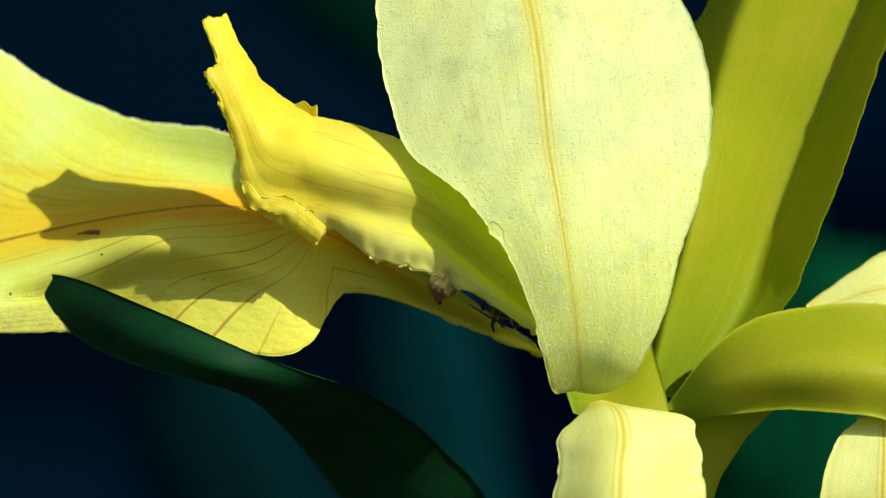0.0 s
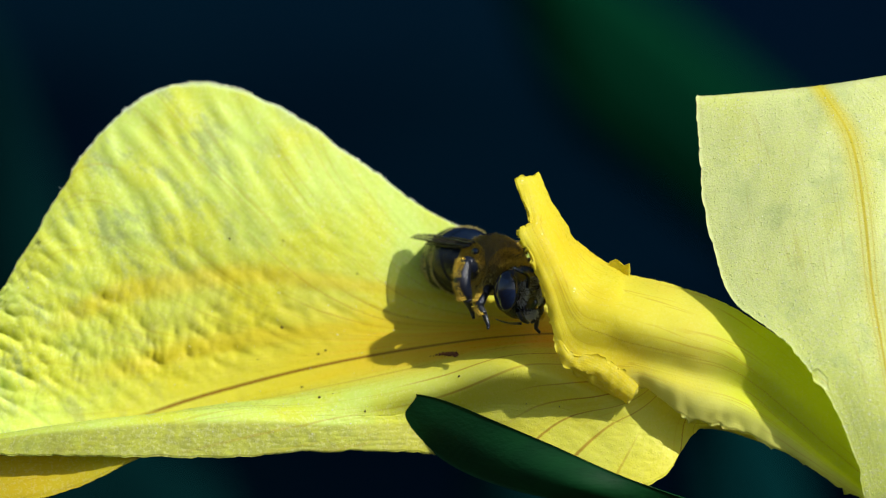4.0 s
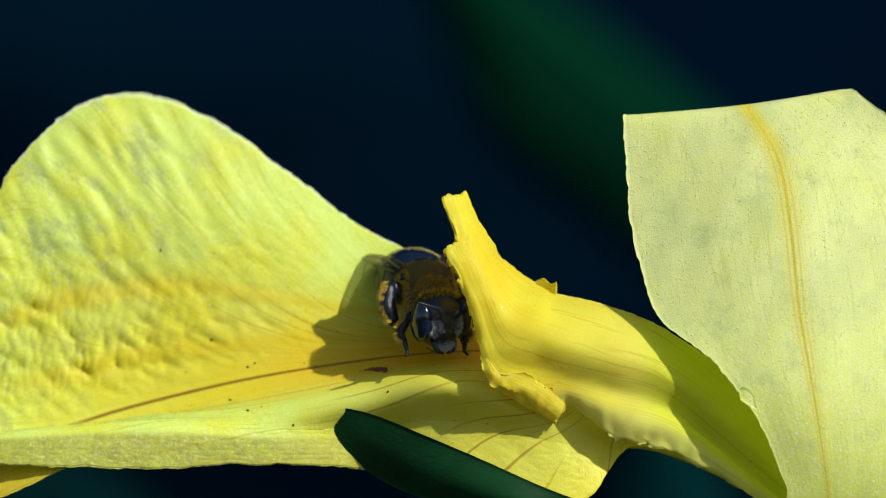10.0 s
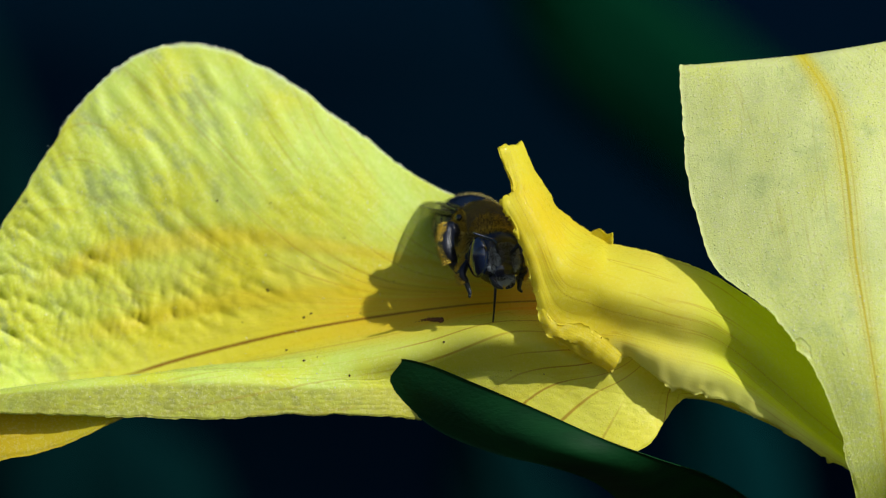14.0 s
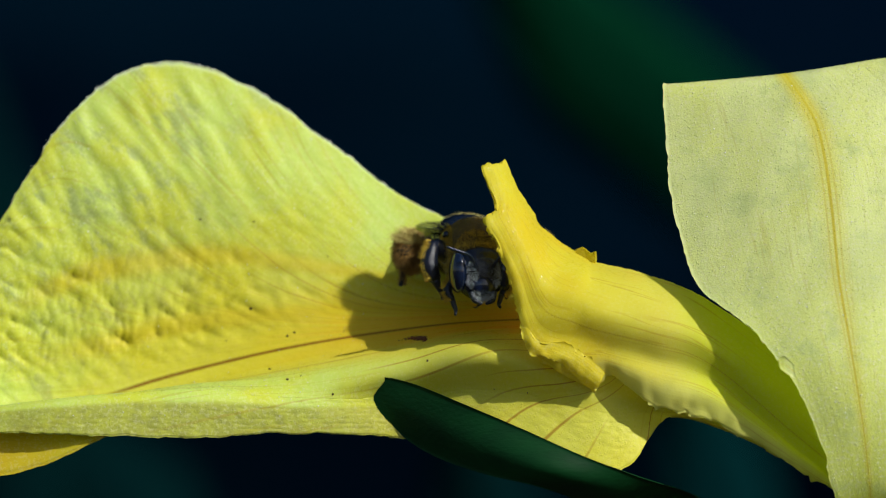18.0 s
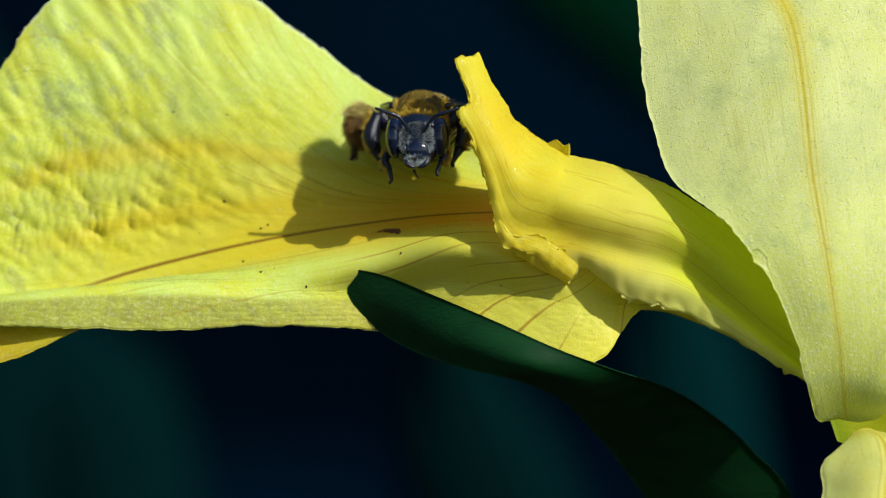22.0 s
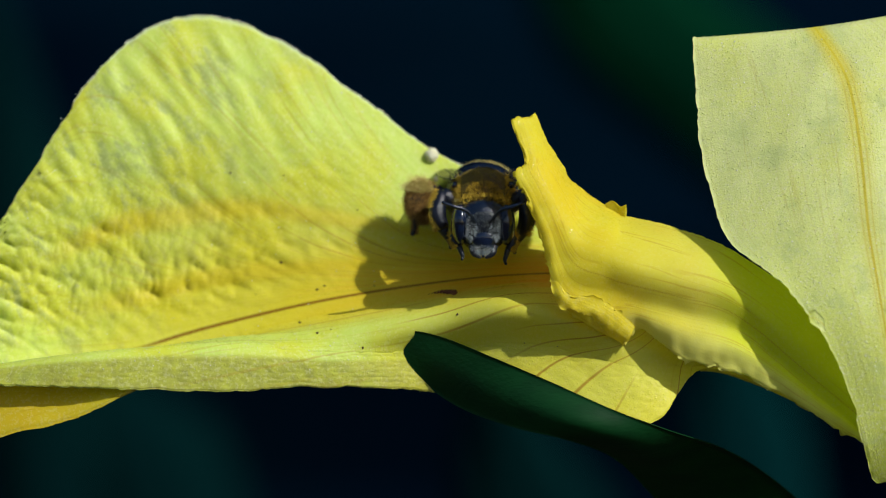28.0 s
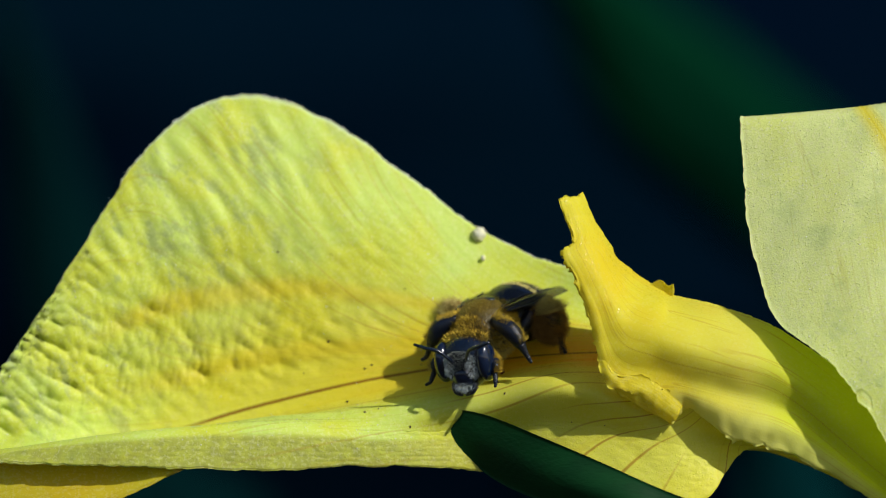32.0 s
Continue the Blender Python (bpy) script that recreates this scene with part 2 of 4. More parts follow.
def sheet(curves, nu, nv, relief=None, ragged=0.0, seed=0.0, thick=0.22, grain=None, jag=0.45, upper=1.0):
    """A thin leaf or petal between lengthwise curves on the plan. relief(u, v, a, b): depth in mm added; ragged: uneven margins, plan units."""
    rails = [glide(c, nu) for c in curves]
    verts, uvs, grains = [], [], []
    for i in range(nu):
        for j, q in enumerate(glide([r[i] for r in rails], nv)):
            u, v = i / (nu - 1), j / (nv - 1)
            near = 1.0 - min(v, 1 - v, 1.5 * (1 - u)) / 0.06
            if ragged and near > 0:
                q = q + near * ragged * (upper if v < 0.5 or u > 0.85 else 1.0) * Vector([0.7 * noise.noise((q.x * 0.023, q.y * 0.023, seed + z)) + jag * noise.noise((q.x * 0.085, q.y * 0.085, seed + z + 3)) for z in (0, 9)] + [0])
            if relief:
                q.z += relief(u, v, q.x, q.y)
            verts.append(P(*q))
            uvs.append((u, v))
            grains.append(grain(u, v) if grain else (u, v))
    faces = [(i * nv + j, i * nv + j + 1, (i + 1) * nv + j + 1, (i + 1) * nv + j) for i in range(nu - 1) for j in range(nv - 1)]
    # a second skin gives the petal its thickness
    n = len(verts)
    me0 = bpy.data.meshes.new("skin")
    me0.from_pydata(verts, [], faces)
    me0.update()
    inner = []
    for i, q in enumerate(verts):
        j = i % nv
        rim = min(1.0, min(j, nv - 1 - j) / 1.5 + 0.25)
        inner.append(Vector(q) - me0.vertices[i].normal * thick * 1e-3 * rim)
    bpy.data.meshes.remove(me0)
    allf = faces + [tuple(n + x for x in reversed(f)) for f in faces]
    rim = [i * nv for i in range(nu)] + [(nu - 1) * nv + j for j in range(1, nv)] + [i * nv + nv - 1 for i in range(nu - 2, -1, -1)] + list(range(nv - 2, 0, -1))
    for x, y in zip(rim, rim[1:] + rim[:1]):
        allf.append((y, x, n + x, n + y))
    me = bpy.data.meshes.new("sheet")
    me.from_pydata(verts + inner, [], allf)
    idx = np.empty(len(me.loops), dtype=np.int32)
    me.loops.foreach_get("vertex_index", idx)
    for title, rows in (("UVMap", uvs), ("Grain", grains)):
        layer = me.uv_layers.new(name=title)
        layer.data.foreach_set("uv", np.array(rows + rows, dtype=np.float32)[idx].ravel())
    me.polygons.foreach_set("use_smooth", [True] * len(me.polygons))
    me.update()
    return me


def ball(rx, ry, rz, at=(0, 0, 0), seg=24, rings=16, shape=None):
    """An egg-shaped body in millimetres; shape(p) may bend each point of the unit sphere."""
    bm = bmesh.new()
    bmesh.ops.create_uvsphere(bm, u_segments=seg, v_segments=rings, radius=1.0)
    for v in bm.verts:
        c = shape(v.co.copy()) if shape else v.co
        v.co = (Vector((c.x * rx, c.y * ry, c.z * rz)) + Vector(at)) * 1e-3
    for f in bm.faces:
        f.smooth = True
    return bm


def tube(pts, radii, seg=10, steps=6, flat=1.0, mm=True):
    """A tapered, bent tube through pts in millimetres."""
    n = (len(pts) - 1) * steps + 1
    path = glide(pts, n)
    rad = [r.x for r in glide([(r, 0, 0) for r in radii], n)]
    bm = bmesh.new()
    rings = []
    side = Vector((0.3, 0.2, 1.0))
    for i, p in enumerate(path):
        way = (path[min(i + 1, n - 1)] - path[max(i - 1, 0)]).normalized()
        x = way.cross(side)
        if x.length < 1e-4:
            x = way.cross(Vector((1, 0, 0)))
        x.normalize()
        y = x.cross(way).normalized()
        side = y
        rings.append([bm.verts.new((p + (x * math.cos(q) + y * math.sin(q) * flat) * max(rad[i], 0.005)) * (1e-3 if mm else 1.0))
                      for q in (2 * math.pi * s / seg for s in range(seg))])
    for a, b in zip(rings, rings[1:]):
        for s in range(seg):
            bm.faces.new((a[s], a[(s + 1) % seg], b[(s + 1) % seg], b[s]))
    bm.faces.new(list(reversed(rings[0])))
    bm.faces.new(rings[-1])
    bmesh.ops.recalc_face_normals(bm, faces=bm.faces)
    for f in bm.faces:
        f.smooth = True
    return bm


# ---- ground, and behind it a sheet coloured as the hedge's deep shade ----
bm = bmesh.new()
bmesh.ops.create_grid(bm, x_segments=2, y_segments=2, size=300.0)
ground = part("ground", bm, SOIL)
ground.location.z = GROUND
tagged(ground, "dark bare garden soil under the plants", "ground", kind="structure")
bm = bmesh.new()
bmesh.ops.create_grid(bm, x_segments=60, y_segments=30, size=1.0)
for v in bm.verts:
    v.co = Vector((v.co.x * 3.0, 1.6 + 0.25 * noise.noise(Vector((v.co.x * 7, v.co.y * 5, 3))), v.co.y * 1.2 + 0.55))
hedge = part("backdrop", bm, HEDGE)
tagged(hedge, "near-black sheet coloured as the deep shade of a hedge, far out of focus", "backdrop", kind="structure")

# ---- the iris flower ----
flower = new("iris_flower")
flower.location = P(1700, 900, 0)
tagged(flower, "pale yellow iris flower in full bloom on a green stem", "flower")


def petal(name, label, material, curves, nu, nv, turn_at=None, **how):
    ob = part(name, sheet(curves, nu, nv, **how), material, None, label, P(*(turn_at or (1700, 900, 0))))
    world_place = ob.location.copy()
    ob.parent = flower
    ob.location = world_place - flower.location
    return ob


def fall_relief(u, v, a, b):
    """Blisters and creases of the blade towards its tip, fine folds above."""
    if v > 0.78:
        return 0.05 * noise.noise((a * 0.03, b * 0.03, 2.0)) + 0.07 * abs(noise.noise((a * 0.07, b * 0.11, 6.0)))
    tip = max(0.0, min(1.0, (680 - a) / 380.0))
    band = math.exp(-((b - 520 + (a - 300) * 0.10) / 160.0) ** 2)
    x, y = a * 0.89 + b * 0.45, -a * 0.45 + b * 0.89
    blister = 1.5 * abs(noise.noise((x * 0.016, y * 0.058, 1.0))) + 0.9 * abs(noise.noise((x * 0.034, y * 0.082, 5.0))) - 0.5
    p, q = a * 0.5 + b * 0.866, -a * 0.866 + b * 0.5
    fold = noise.noise((p * 0.007, q * 0.032, 8.0)) + 0.5 * noise.noise((p * 0.014, q * 0.055, 3.0))
    inner = max(0.0, min(1.0, v / 0.05)) * max(0.0, min(1.0, (0.78 - v) / 0.05)) * (1.0 if v < 0.33 or v > 0.47 else abs(v - 0.40) / 0.07)
    return inner * (0.43 * tip * band * blister + 0.26 * tip * (1 - band) * fold)


def fall_grain(u, v):
    """Veins leave the rib and bend out towards both margins."""
    if v < 0.4:
        return u, 0.45 * math.log(0.02 + (0.4 - v) / 0.4 / (1 + 40.0 * max(0.0, u - 0.40) ** 2))
    ang = math.atan2((v - 0.4) / 0.4 * 220.0, 1880.0 * max(0.0, u - 0.26) + 30.0)
    return u, 0.55 * ang


F_TOP = [(1540, 800, 1), (1400, 690, 1), (1280, 590, 2), (1150, 480, 4), (1030, 395, 6.5), (880, 364, 8.2), (755, 309, 9),
         (610, 204, 9.2), (460, 100, 8.8), (300, 65, 8), (160, 152, 7), (30, 347, 6), (-120, 575, 5)]
F_UP = [(1545, 805, 1), (1420, 715, 2), (1290, 620, 3), (1160, 525, 4.6), (1030, 470, 6.2), (890, 440, 7.2), (740, 400, 7.7),
        (570, 335, 7.6), (400, 290, 7.2), (240, 300, 6.6), (110, 360, 6), (0, 470, 5.5), (-140, 620, 5)]
F_RIB = [(1550, 815, 1), (1430, 745, 2), (1300, 660, 3.0), (1170, 580, 4.0), (1030, 530, 4.6), (880, 528, 3.8), (700, 547, 5.0),
         (520, 577, 6.0), (340, 620, 6.8), (200, 660, 6.8), (80, 675, 6.4), (-40, 690, 5), (-170, 700, 5)]
F_LOW = [(1555, 822, 1), (1430, 762, 1.2), (1305, 690, 1.4), (1205, 652, 0.8), (1075, 625, -0.4), (905, 580, -0.9), (750, 603, 1.4),
         (540, 630, 2.4), (370, 640, 2.4), (225, 660, 2), (90, 674, 1.5), (-45, 690, 2), (-175, 705, 2)]
F_FOLD = [(1556, 826, 1), (1430, 766, 1), (1310, 707, 0.8), (1213, 684, 0.4), (1098, 690, -1.0), (915, 650, 0.3), (735, 660, 2.2),
          (560, 664, 1.2), (400, 655, 0), (250, 660, -0.6), (100, 672, -1), (-50, 692, 0), (-180, 715, 1)]
F_END = [(1557, 830, 1), (1430, 770, 1), (1312, 711, 0.8), (1215, 690, 0.4), (1122, 790, -2.0), (940, 775, -1.2), (750, 731, 1.6),
         (550, 722, 0.9), (370, 730, -0.6), (215, 725, -1.4), (85, 722, -1.5), (-50, 718, -1), (-190, 722, 0)]
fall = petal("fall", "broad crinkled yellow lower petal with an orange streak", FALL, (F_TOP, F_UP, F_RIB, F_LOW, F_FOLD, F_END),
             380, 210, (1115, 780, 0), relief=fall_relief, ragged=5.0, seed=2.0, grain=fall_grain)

V_TOP = [(222, 720, -0.6), (110, 706, 0.4), (-20, 700, 0.8), (-170, 698, 1.2)]
V_END = [(220, 727, -1.0), (105, 779, -0.8), (0, 805, -0.6), (-130, 852, 0)]
flap = part("turned_tip", sheet((V_TOP, V_END), 60, 24, ragged=3.0, seed=15.0, grain=lambda u, v: (u, 0.3 * v)), DEEP, None, "deep yellow turned-down tip of the petal")
flap.data.transform(Matrix.Translation(-(flower.location + fall.location)))
flap.parent = fall

DIRT = plain_material("dirt", (0.05, 0.03, 0.012), (0.09, 0.05, 0.02), 3000.0, 0.7, 0.3)
STAIN = plain_material("brown_stain", (0.26, 0.085, 0.03), (0.16, 0.055, 0.03), 1500.0, 0.7, 0.3)
# white of the added beads that imitate glints on the petals
GLINT_WHITE = plain_material("glint_bead", (0.95, 0.97, 0.90), (0.92, 0.95, 0.88), 3000.0, 0.14, 0.7)


@functools.lru_cache(None)
def skin_plan(ob, count):
    """Plan coordinates of a petal's outer skin."""
    co = np.empty(len(ob.data.vertices) * 3)
    ob.data.vertices.foreach_get("co", co)
    w = co.reshape(-1, 3)[:count] + np.array(ob.location + (ob.parent.location if ob.parent else Vector()))
    k = 1 + w[:, 1] / 0.45
    return w[:, 0] / k / UNIT + 784, 441 - w[:, 2] / k / UNIT


def on_petal(ob, count, a, b):
    """The place on a petal's outer skin that lies at (a, b) on the plan, and the way out of it."""
    x, y = skin_plan(ob, count)
    found = ob.data.vertices[int(np.argmin((x - a) ** 2 + (y - b) ** 2))]
    if found.normal.y < 0:
        return found.co.copy(), found.normal.copy()
    return found.co - found.normal * 0.00022, -found.normal


def bead_shape():
    bm = bmesh.new()
    bmesh.ops.create_icosphere(bm, subdivisions=1, radius=1.0)
    bm.verts.index_update()
    shape = [v.co.copy() for v in bm.verts], [[v.index for v in f.verts] for f in bm.faces]
    bm.free()
    return shape


BEAD, BEAD_FACES = bead_shape()


def dots(name, ob, places, material, sizes, label, flat=0.5):
    """Little irregular grains stuck to a petal; places: skin point and way out, sizes in mm."""
    verts, faces = [], []
    for i, ((co, way), r) in enumerate(zip(places, sizes)):
        m = Matrix.Translation(co + way * 0.00003) @ way.to_track_quat("Z", "Y").to_matrix().to_4x4() @ Matrix.Diagonal((r * 1e-3 * (1 + 0.3 * math.sin(i * 7)), r * 1e-3, r * 1e-3 * flat, 1))
        faces += [[x + len(verts) for x in f] for f in BEAD_FACES]
        verts += [m @ v for v in BEAD]
    me = bpy.data.meshes.new(name)
    me.from_pydata(verts, [], faces)
    me.polygons.foreach_set("use_smooth", [True] * len(me.polygons))
    return tagged(part(name, me, material, ob, label), kind="stuff")


SKIN = 380 * 210
SPECKS = ((475, 497), (540, 548), (553, 545), (511, 612), (541, 631), (562, 626), (620, 652), (790, 596), (640, 543), (430, 560), (388, 344), (612, 410),
          (480, 345), (905, 640), (965, 648), (330, 500), (700, 490))
dots("speck", fall, [on_petal(fall, SKIN, a, b) for a, b in SPECKS], DIRT, [0.11, 0.08, 0.07, 0.09, 0.10, 0.06, 0.10, 0.10, 0.05, 0.05, 0.07, 0.05, 0.05, 0.05, 0.06, 0.04, 0.05], "dark grains of dirt")
SCAR = [(738 + 3.2 * i, 562 - 0.9 * i + 0.05 * i * i) for i in range(16)]
dots("scar", fall, [on_petal(fall, SKIN, a, b) for a, b in SCAR], STAIN, [0.05 + 0.024 * max(0, i - 2) - 0.035 * max(0, i - 12) for i in range(16)], "small brown scar with a thin tail", 0.12)
rng = random.Random(4)
rim = []
for i in range(620):
    n = rng.randrange(90, 330)
    v = fall.data.vertices[n * 210]
    rim.append((v.co.copy(), Vector((rng.uniform(-0.3, 0.3), -0.7, 0.7))))
# beads added along the rim in place of its white glints
dots("glint_bead", fall, rim, GLINT_WHITE, [0.018 + 0.065 * rng.random() ** 4 for i in rim], "tiny white beads standing in for glints along the margin", 0.9)

Y_TOP = [(1600, 800, 0), (1490, 640, -1.5), (1285, 487, -1), (1170, 440, 1), (1088, 421, 2.0), (1062, 408, 2.4), (1030, 389, 2.6), (988, 358, 2),
         (968, 325, 1.4), (955, 305, 1.0), (940, 282, 0.6), (923, 238, 0.2)]
Y_BACK = [(1590, 815, -1), (1465, 668, -2.4), (1287, 525, -2.3), (1175, 478, -1.8), (1085, 455, -1.4), (1060, 440, -1.2), (1012, 418, -0.8), (978, 380, -0.8),
          (957, 342, -0.9), (942, 318, -0.8), (932, 293, -0.6), (913, 245, -0.5)]
Y_RIDGE = [(1580, 830, -1.5), (1445, 700, -3.2), (1290, 570, -3.1), (1180, 530, -3.1), (1085, 505, -3.0), (1050, 490, -2.8), (1003, 470, -2.6), (966, 410, -2.3),
           (943, 362, -2.1), (926, 330, -1.8), (922, 305, -1.4), (903, 246, -0.9)]
Y_CREASE = [(1570, 845, -1.5), (1430, 738, -3.0), (1288, 622, -2.5), (1182, 588, -2.5), (1095, 566, -2.3), (1050, 556, -2.3), (985, 530, -2.5), (948, 440, -2.6),
            (920, 378, -2.4), (902, 342, -2.2), (912, 320, -1.7), (893, 243, -1.1)]
Y_LIP = [(1565, 850, -1.2), (1425, 754, -3.3), (1295, 664, -3.0), (1190, 632, -2.9), (1106, 596, -2.3), (1062, 602, -2.3), (980, 560, -2.5), (942, 449, -2.6),
         (912, 380, -2.4), (895, 343, -2.3), (910, 324, -1.8), (888, 247, -1.2)]
Y_LOW = [(1560, 855, -1), (1420, 768, -3.2), (1300, 702, -2.9), (1190, 672, -2.5), (1113, 616, -1.8), (1076, 638, -1.7), (973, 575, -2.3), (938, 455, -2.5),
         (905, 382, -2.4), (889, 344, -2.3), (907, 328, -1.9), (883, 250, -1.3)]
style_arm = petal("style_arm", "deep yellow arching style arm with a ragged crest", STYLE, (Y_TOP, Y_BACK, Y_RIDGE, Y_CREASE, Y_LIP, Y_LOW), 200, 60,
                  (1400, 700, -3), ragged=13.0, seed=5.0, jag=0.9, upper=0.25, relief=lambda u, v, a, b: 0.12 * noise.noise((a * 0.018, b * 0.03, 4.0)) + (0.25 * max(0.0, v - 0.72) / 0.28) * noise.noise((a * 0.05, b * 0.03, 2.0)))



def on_style(ob):
    """Hangs a flap on the style arm, with which it moves."""
    ob.parent = style_arm
    ob.location = ob.location - style_arm.location
    return ob


K_TOP = [(1050, 397, 1.6), (1062, 392, 1.4), (1076, 402, 1.2), (1086, 399, 1.0)]
K_END = [(1046, 408, 1.8), (1058, 414, 1.6), (1072, 421, 1.6), (1084, 424, 1.4)]
on_style(petal("flake", "torn flake on the crest", DEEP, (K_TOP, K_END), 14, 6, ragged=3.0, seed=81.0))
M_TOP = [(956, 500, -2.7), (980, 552, -2.7), (1015, 560, -2.7), (1052, 570, -2.65), (1082, 592, -2.5), (1106, 616, -2.3)]
M_MID = [(953, 520, -2.75), (974, 566, -2.75), (1006, 576, -2.8), (1042, 594, -2.75), (1068, 614, -2.6), (1094, 634, -2.4)]
M_END = [(951, 532, -2.7), (966, 578, -2.6), (998, 588, -2.7), (1030, 606, -2.5), (1058, 632, -2.2), (1078, 648, -1.9)]
on_style(petal("crest_lobe", "frilled lobe turned up along the mouth", CREST, (M_TOP, M_MID, M_END), 70, 16, ragged=9.0, seed=33.0, jag=0.9,
               relief=lambda u, v, a, b: 0.2 * v * noise.noise((a * 0.06, b * 0.05, 7.0))))

S_LEFT = [(1560, 885, -2), (1525, 887, -3), (1505, 823, -5.4), (1475, 713, -6.4), (1425, 613, -6.3), (1345, 523, -5.0), (1275, 470, -3.5),
          (1240, 400, -2), (1215, 283, -0.2), (1209, 200, 1.0), (1205, 107, 2), (1225, 125, 4)]
S_RIB = [(1580, 890, -2), (1575, 872, -3.0), (1570, 810, -5.2), (1560, 720, -6.4), (1545, 620, -6.6), (1530, 530, -5.8), (1515, 440, -4.6),
         (1504, 330, -2.8), (1490, 230, -1.2), (1470, 160, 0.0), (1420, 86, 1.6), (1430, 110, 4)]
S_RIGHT = [(1600, 893, -2), (1640, 883, -2.5), (1680, 840, -4.2), (1725, 745, -5.0), (1750, 645, -4.8), (1784, 547, -4.0), (1804, 450, -2.6),
           (1803, 340, -1.0), (1775, 235, 0.4), (1715, 145, 1.2), (1611, 57, 1.8), (1600, 85, 4)]
standard = petal("standard", "pale cream-yellow upright petal with a golden midrib", STANDARD, (S_LEFT, S_RIB, S_RIGHT), 130, 80, ragged=6.0, seed=11.0,
      grain=lambda u, v: (u, v if v < 0.5 else v + 0.9 * u * (v - 0.5) * 2),
      relief=lambda u, v, a, b: 0.10 * noise.noise((a * 0.02 + b * 0.006, b * 0.006, 3.0)))

J_TOP = [(1408, 588, -7.2), (1420, 584, -7.3), (1436, 600, -7.2)]
J_END = [(1412, 606, -7.3), (1424, 616, -7.2), (1440, 626, -7.1)]
petal("flake", "small torn tooth on the margin", STANDARD, (J_TOP, J_END), 10, 6, ragged=3.0, seed=91.0)

def glints(ob, count, skin, keep, seed, label):
    """Minute white beads, added to stand in for glints, scattered over a petal's face."""
    pick, places = random.Random(seed), []
    verts = ob.data.vertices
    while len(places) < count:
        v = verts[pick.randrange(skin)]
        if keep(v.co + ob.location + flower.location):
            places.append((v.co.copy(), v.normal.copy()) if v.normal.y < 0 else (v.co - v.normal * 0.00022, -v.normal))
    dots("face_glint_bead", ob, places, GLINT_WHITE, [0.011 + 0.042 * pick.random() ** 4 for i in places], label, 0.4)


glints(standard, 1800, 130 * 80, lambda p: p.z > P(0, 800).z, 7, "minute white beads standing in for glints")
glints(fall, 900, SKIN, lambda p: p.x < -0.004 and p.z > P(0, 690).z, 8, "minute white beads standing in for glints")

T_EDGE = [(1680, 885, 4), (1700, 750, 6), (1735, 600, 7), (1765, 400, 8), (1772, 250, 9), (1790, 215, 9), (1870, 60, 9), (1950, -120, 9)]
T_LEFT = [(1692, 890, 1), (1722, 760, 1), (1765, 600, 1), (1800, 400, 2), (1835, 260, 2), (1875, 160, 2), (1925, 50, 3), (1995, -120, 3)]
T_MID = [(1715, 895, 2), (1790, 740, 3), (1840, 580, 3.5), (1880, 400, 4), (1920, 280, 4), (1955, 180, 4), (2005, 50, 4), (2060, -120, 4)]
T_FOLD = [(1740, 900, 3), (1850, 745, 5), (1895, 620, 6), (1960, 440, 6.5), (2010, 330, 6.5), (2055, 230, 6.5), (2130, 60, 6.5), (2170, -120, 6.5)]
T_TURN = [(1750, 905, 3), (1890, 742, 4), (1945, 610, 4.4), (2010, 450, 4.6), (2060, 330, 4.6), (2100, 230, 4.6), (2160, 60, 5), (2200, -120, 5)]
T_RIGHT = [(1760, 910, 2), (1930, 745, 2), (1990, 620, 2), (2050, 465, 2), (2085, 360, 2.4), (2122, 250, 2.6), (2182, 80, 3), (2220, -100, 3)]
petal("standard", "narrow greenish-yellow petal folded into an upright channel", GREENISH, (T_EDGE, T_LEFT, T_MID, T_FOLD, T_TURN, T_RIGHT), 90, 56, ragged=5.0, seed=21.0)

A_TOP = [(1725, 913, 0), (1805, 813, 0), (1885, 758, 1), (1985, 736, 2), (2113, 733, 3), (2250, 760, 4)]
A_MID = [(1740, 925, -1), (1820, 870, -4), (1915, 838, -6), (2015, 828, -7), (2113, 832, -7), (2250, 865, -6)]
A_END = [(1765, 938, -1), (1835, 928, -4), (1945, 920, -6), (2045, 928, -7), (2113, 938, -7), (2250, 990, -6)]
petal("style_arm", "glossy yellow-green arching style arm", GREENISH, (A_TOP, A_MID, A_END), 50, 24, ragged=3.0, seed=31.0)
B_TOP = [(1975, 735, 4), (2045, 683, 4.5), (2113, 640, 5), (2230, 600, 6)]
B_END = [(1985, 760, 4), (2045, 765, 4), (2113, 770, 4), (2230, 790, 5)]
petal("fall", "yellow lower petal partly hidden behind the flower's heart", FRONT, (B_TOP, B_END), 30, 14, ragged=3.0, seed=41.0)

C_LEFT = [(1590, 915, -3), (1562, 940, -5), (1531, 973, -6), (1536, 1013, -7), (1525, 1075, -8), (1518, 1150, -8), (1540, 1300, -4)]
C_MID = [(1612, 908, -3), (1640, 928, -6), (1650, 970, -8), (1645, 1015, -9), (1642, 1075, -10), (1640, 1150, -10), (1640, 1300, -6)]
C_RIGHT = [(1640, 918, -3), (1765, 936, -4), (1776, 968, -5), (1790, 998, -5), (1787, 1030, -6), (1797, 1075, -7), (1790, 1250, -5)]
petal("fall", "short pale yellow petal bent down, with golden veins", FRONT, (C_LEFT, C_MID, C_RIGHT), 60, 40, ragged=5.0, seed=51.0)
E_LEFT = [(2070, 935, -5), (2025, 983, -6), (2000, 1073, -7), (1995, 1180, -6)]
E_RIGHT = [(2150, 935, -5), (2200, 985, -6), (2220, 1073, -6), (2230, 1180, -5)]
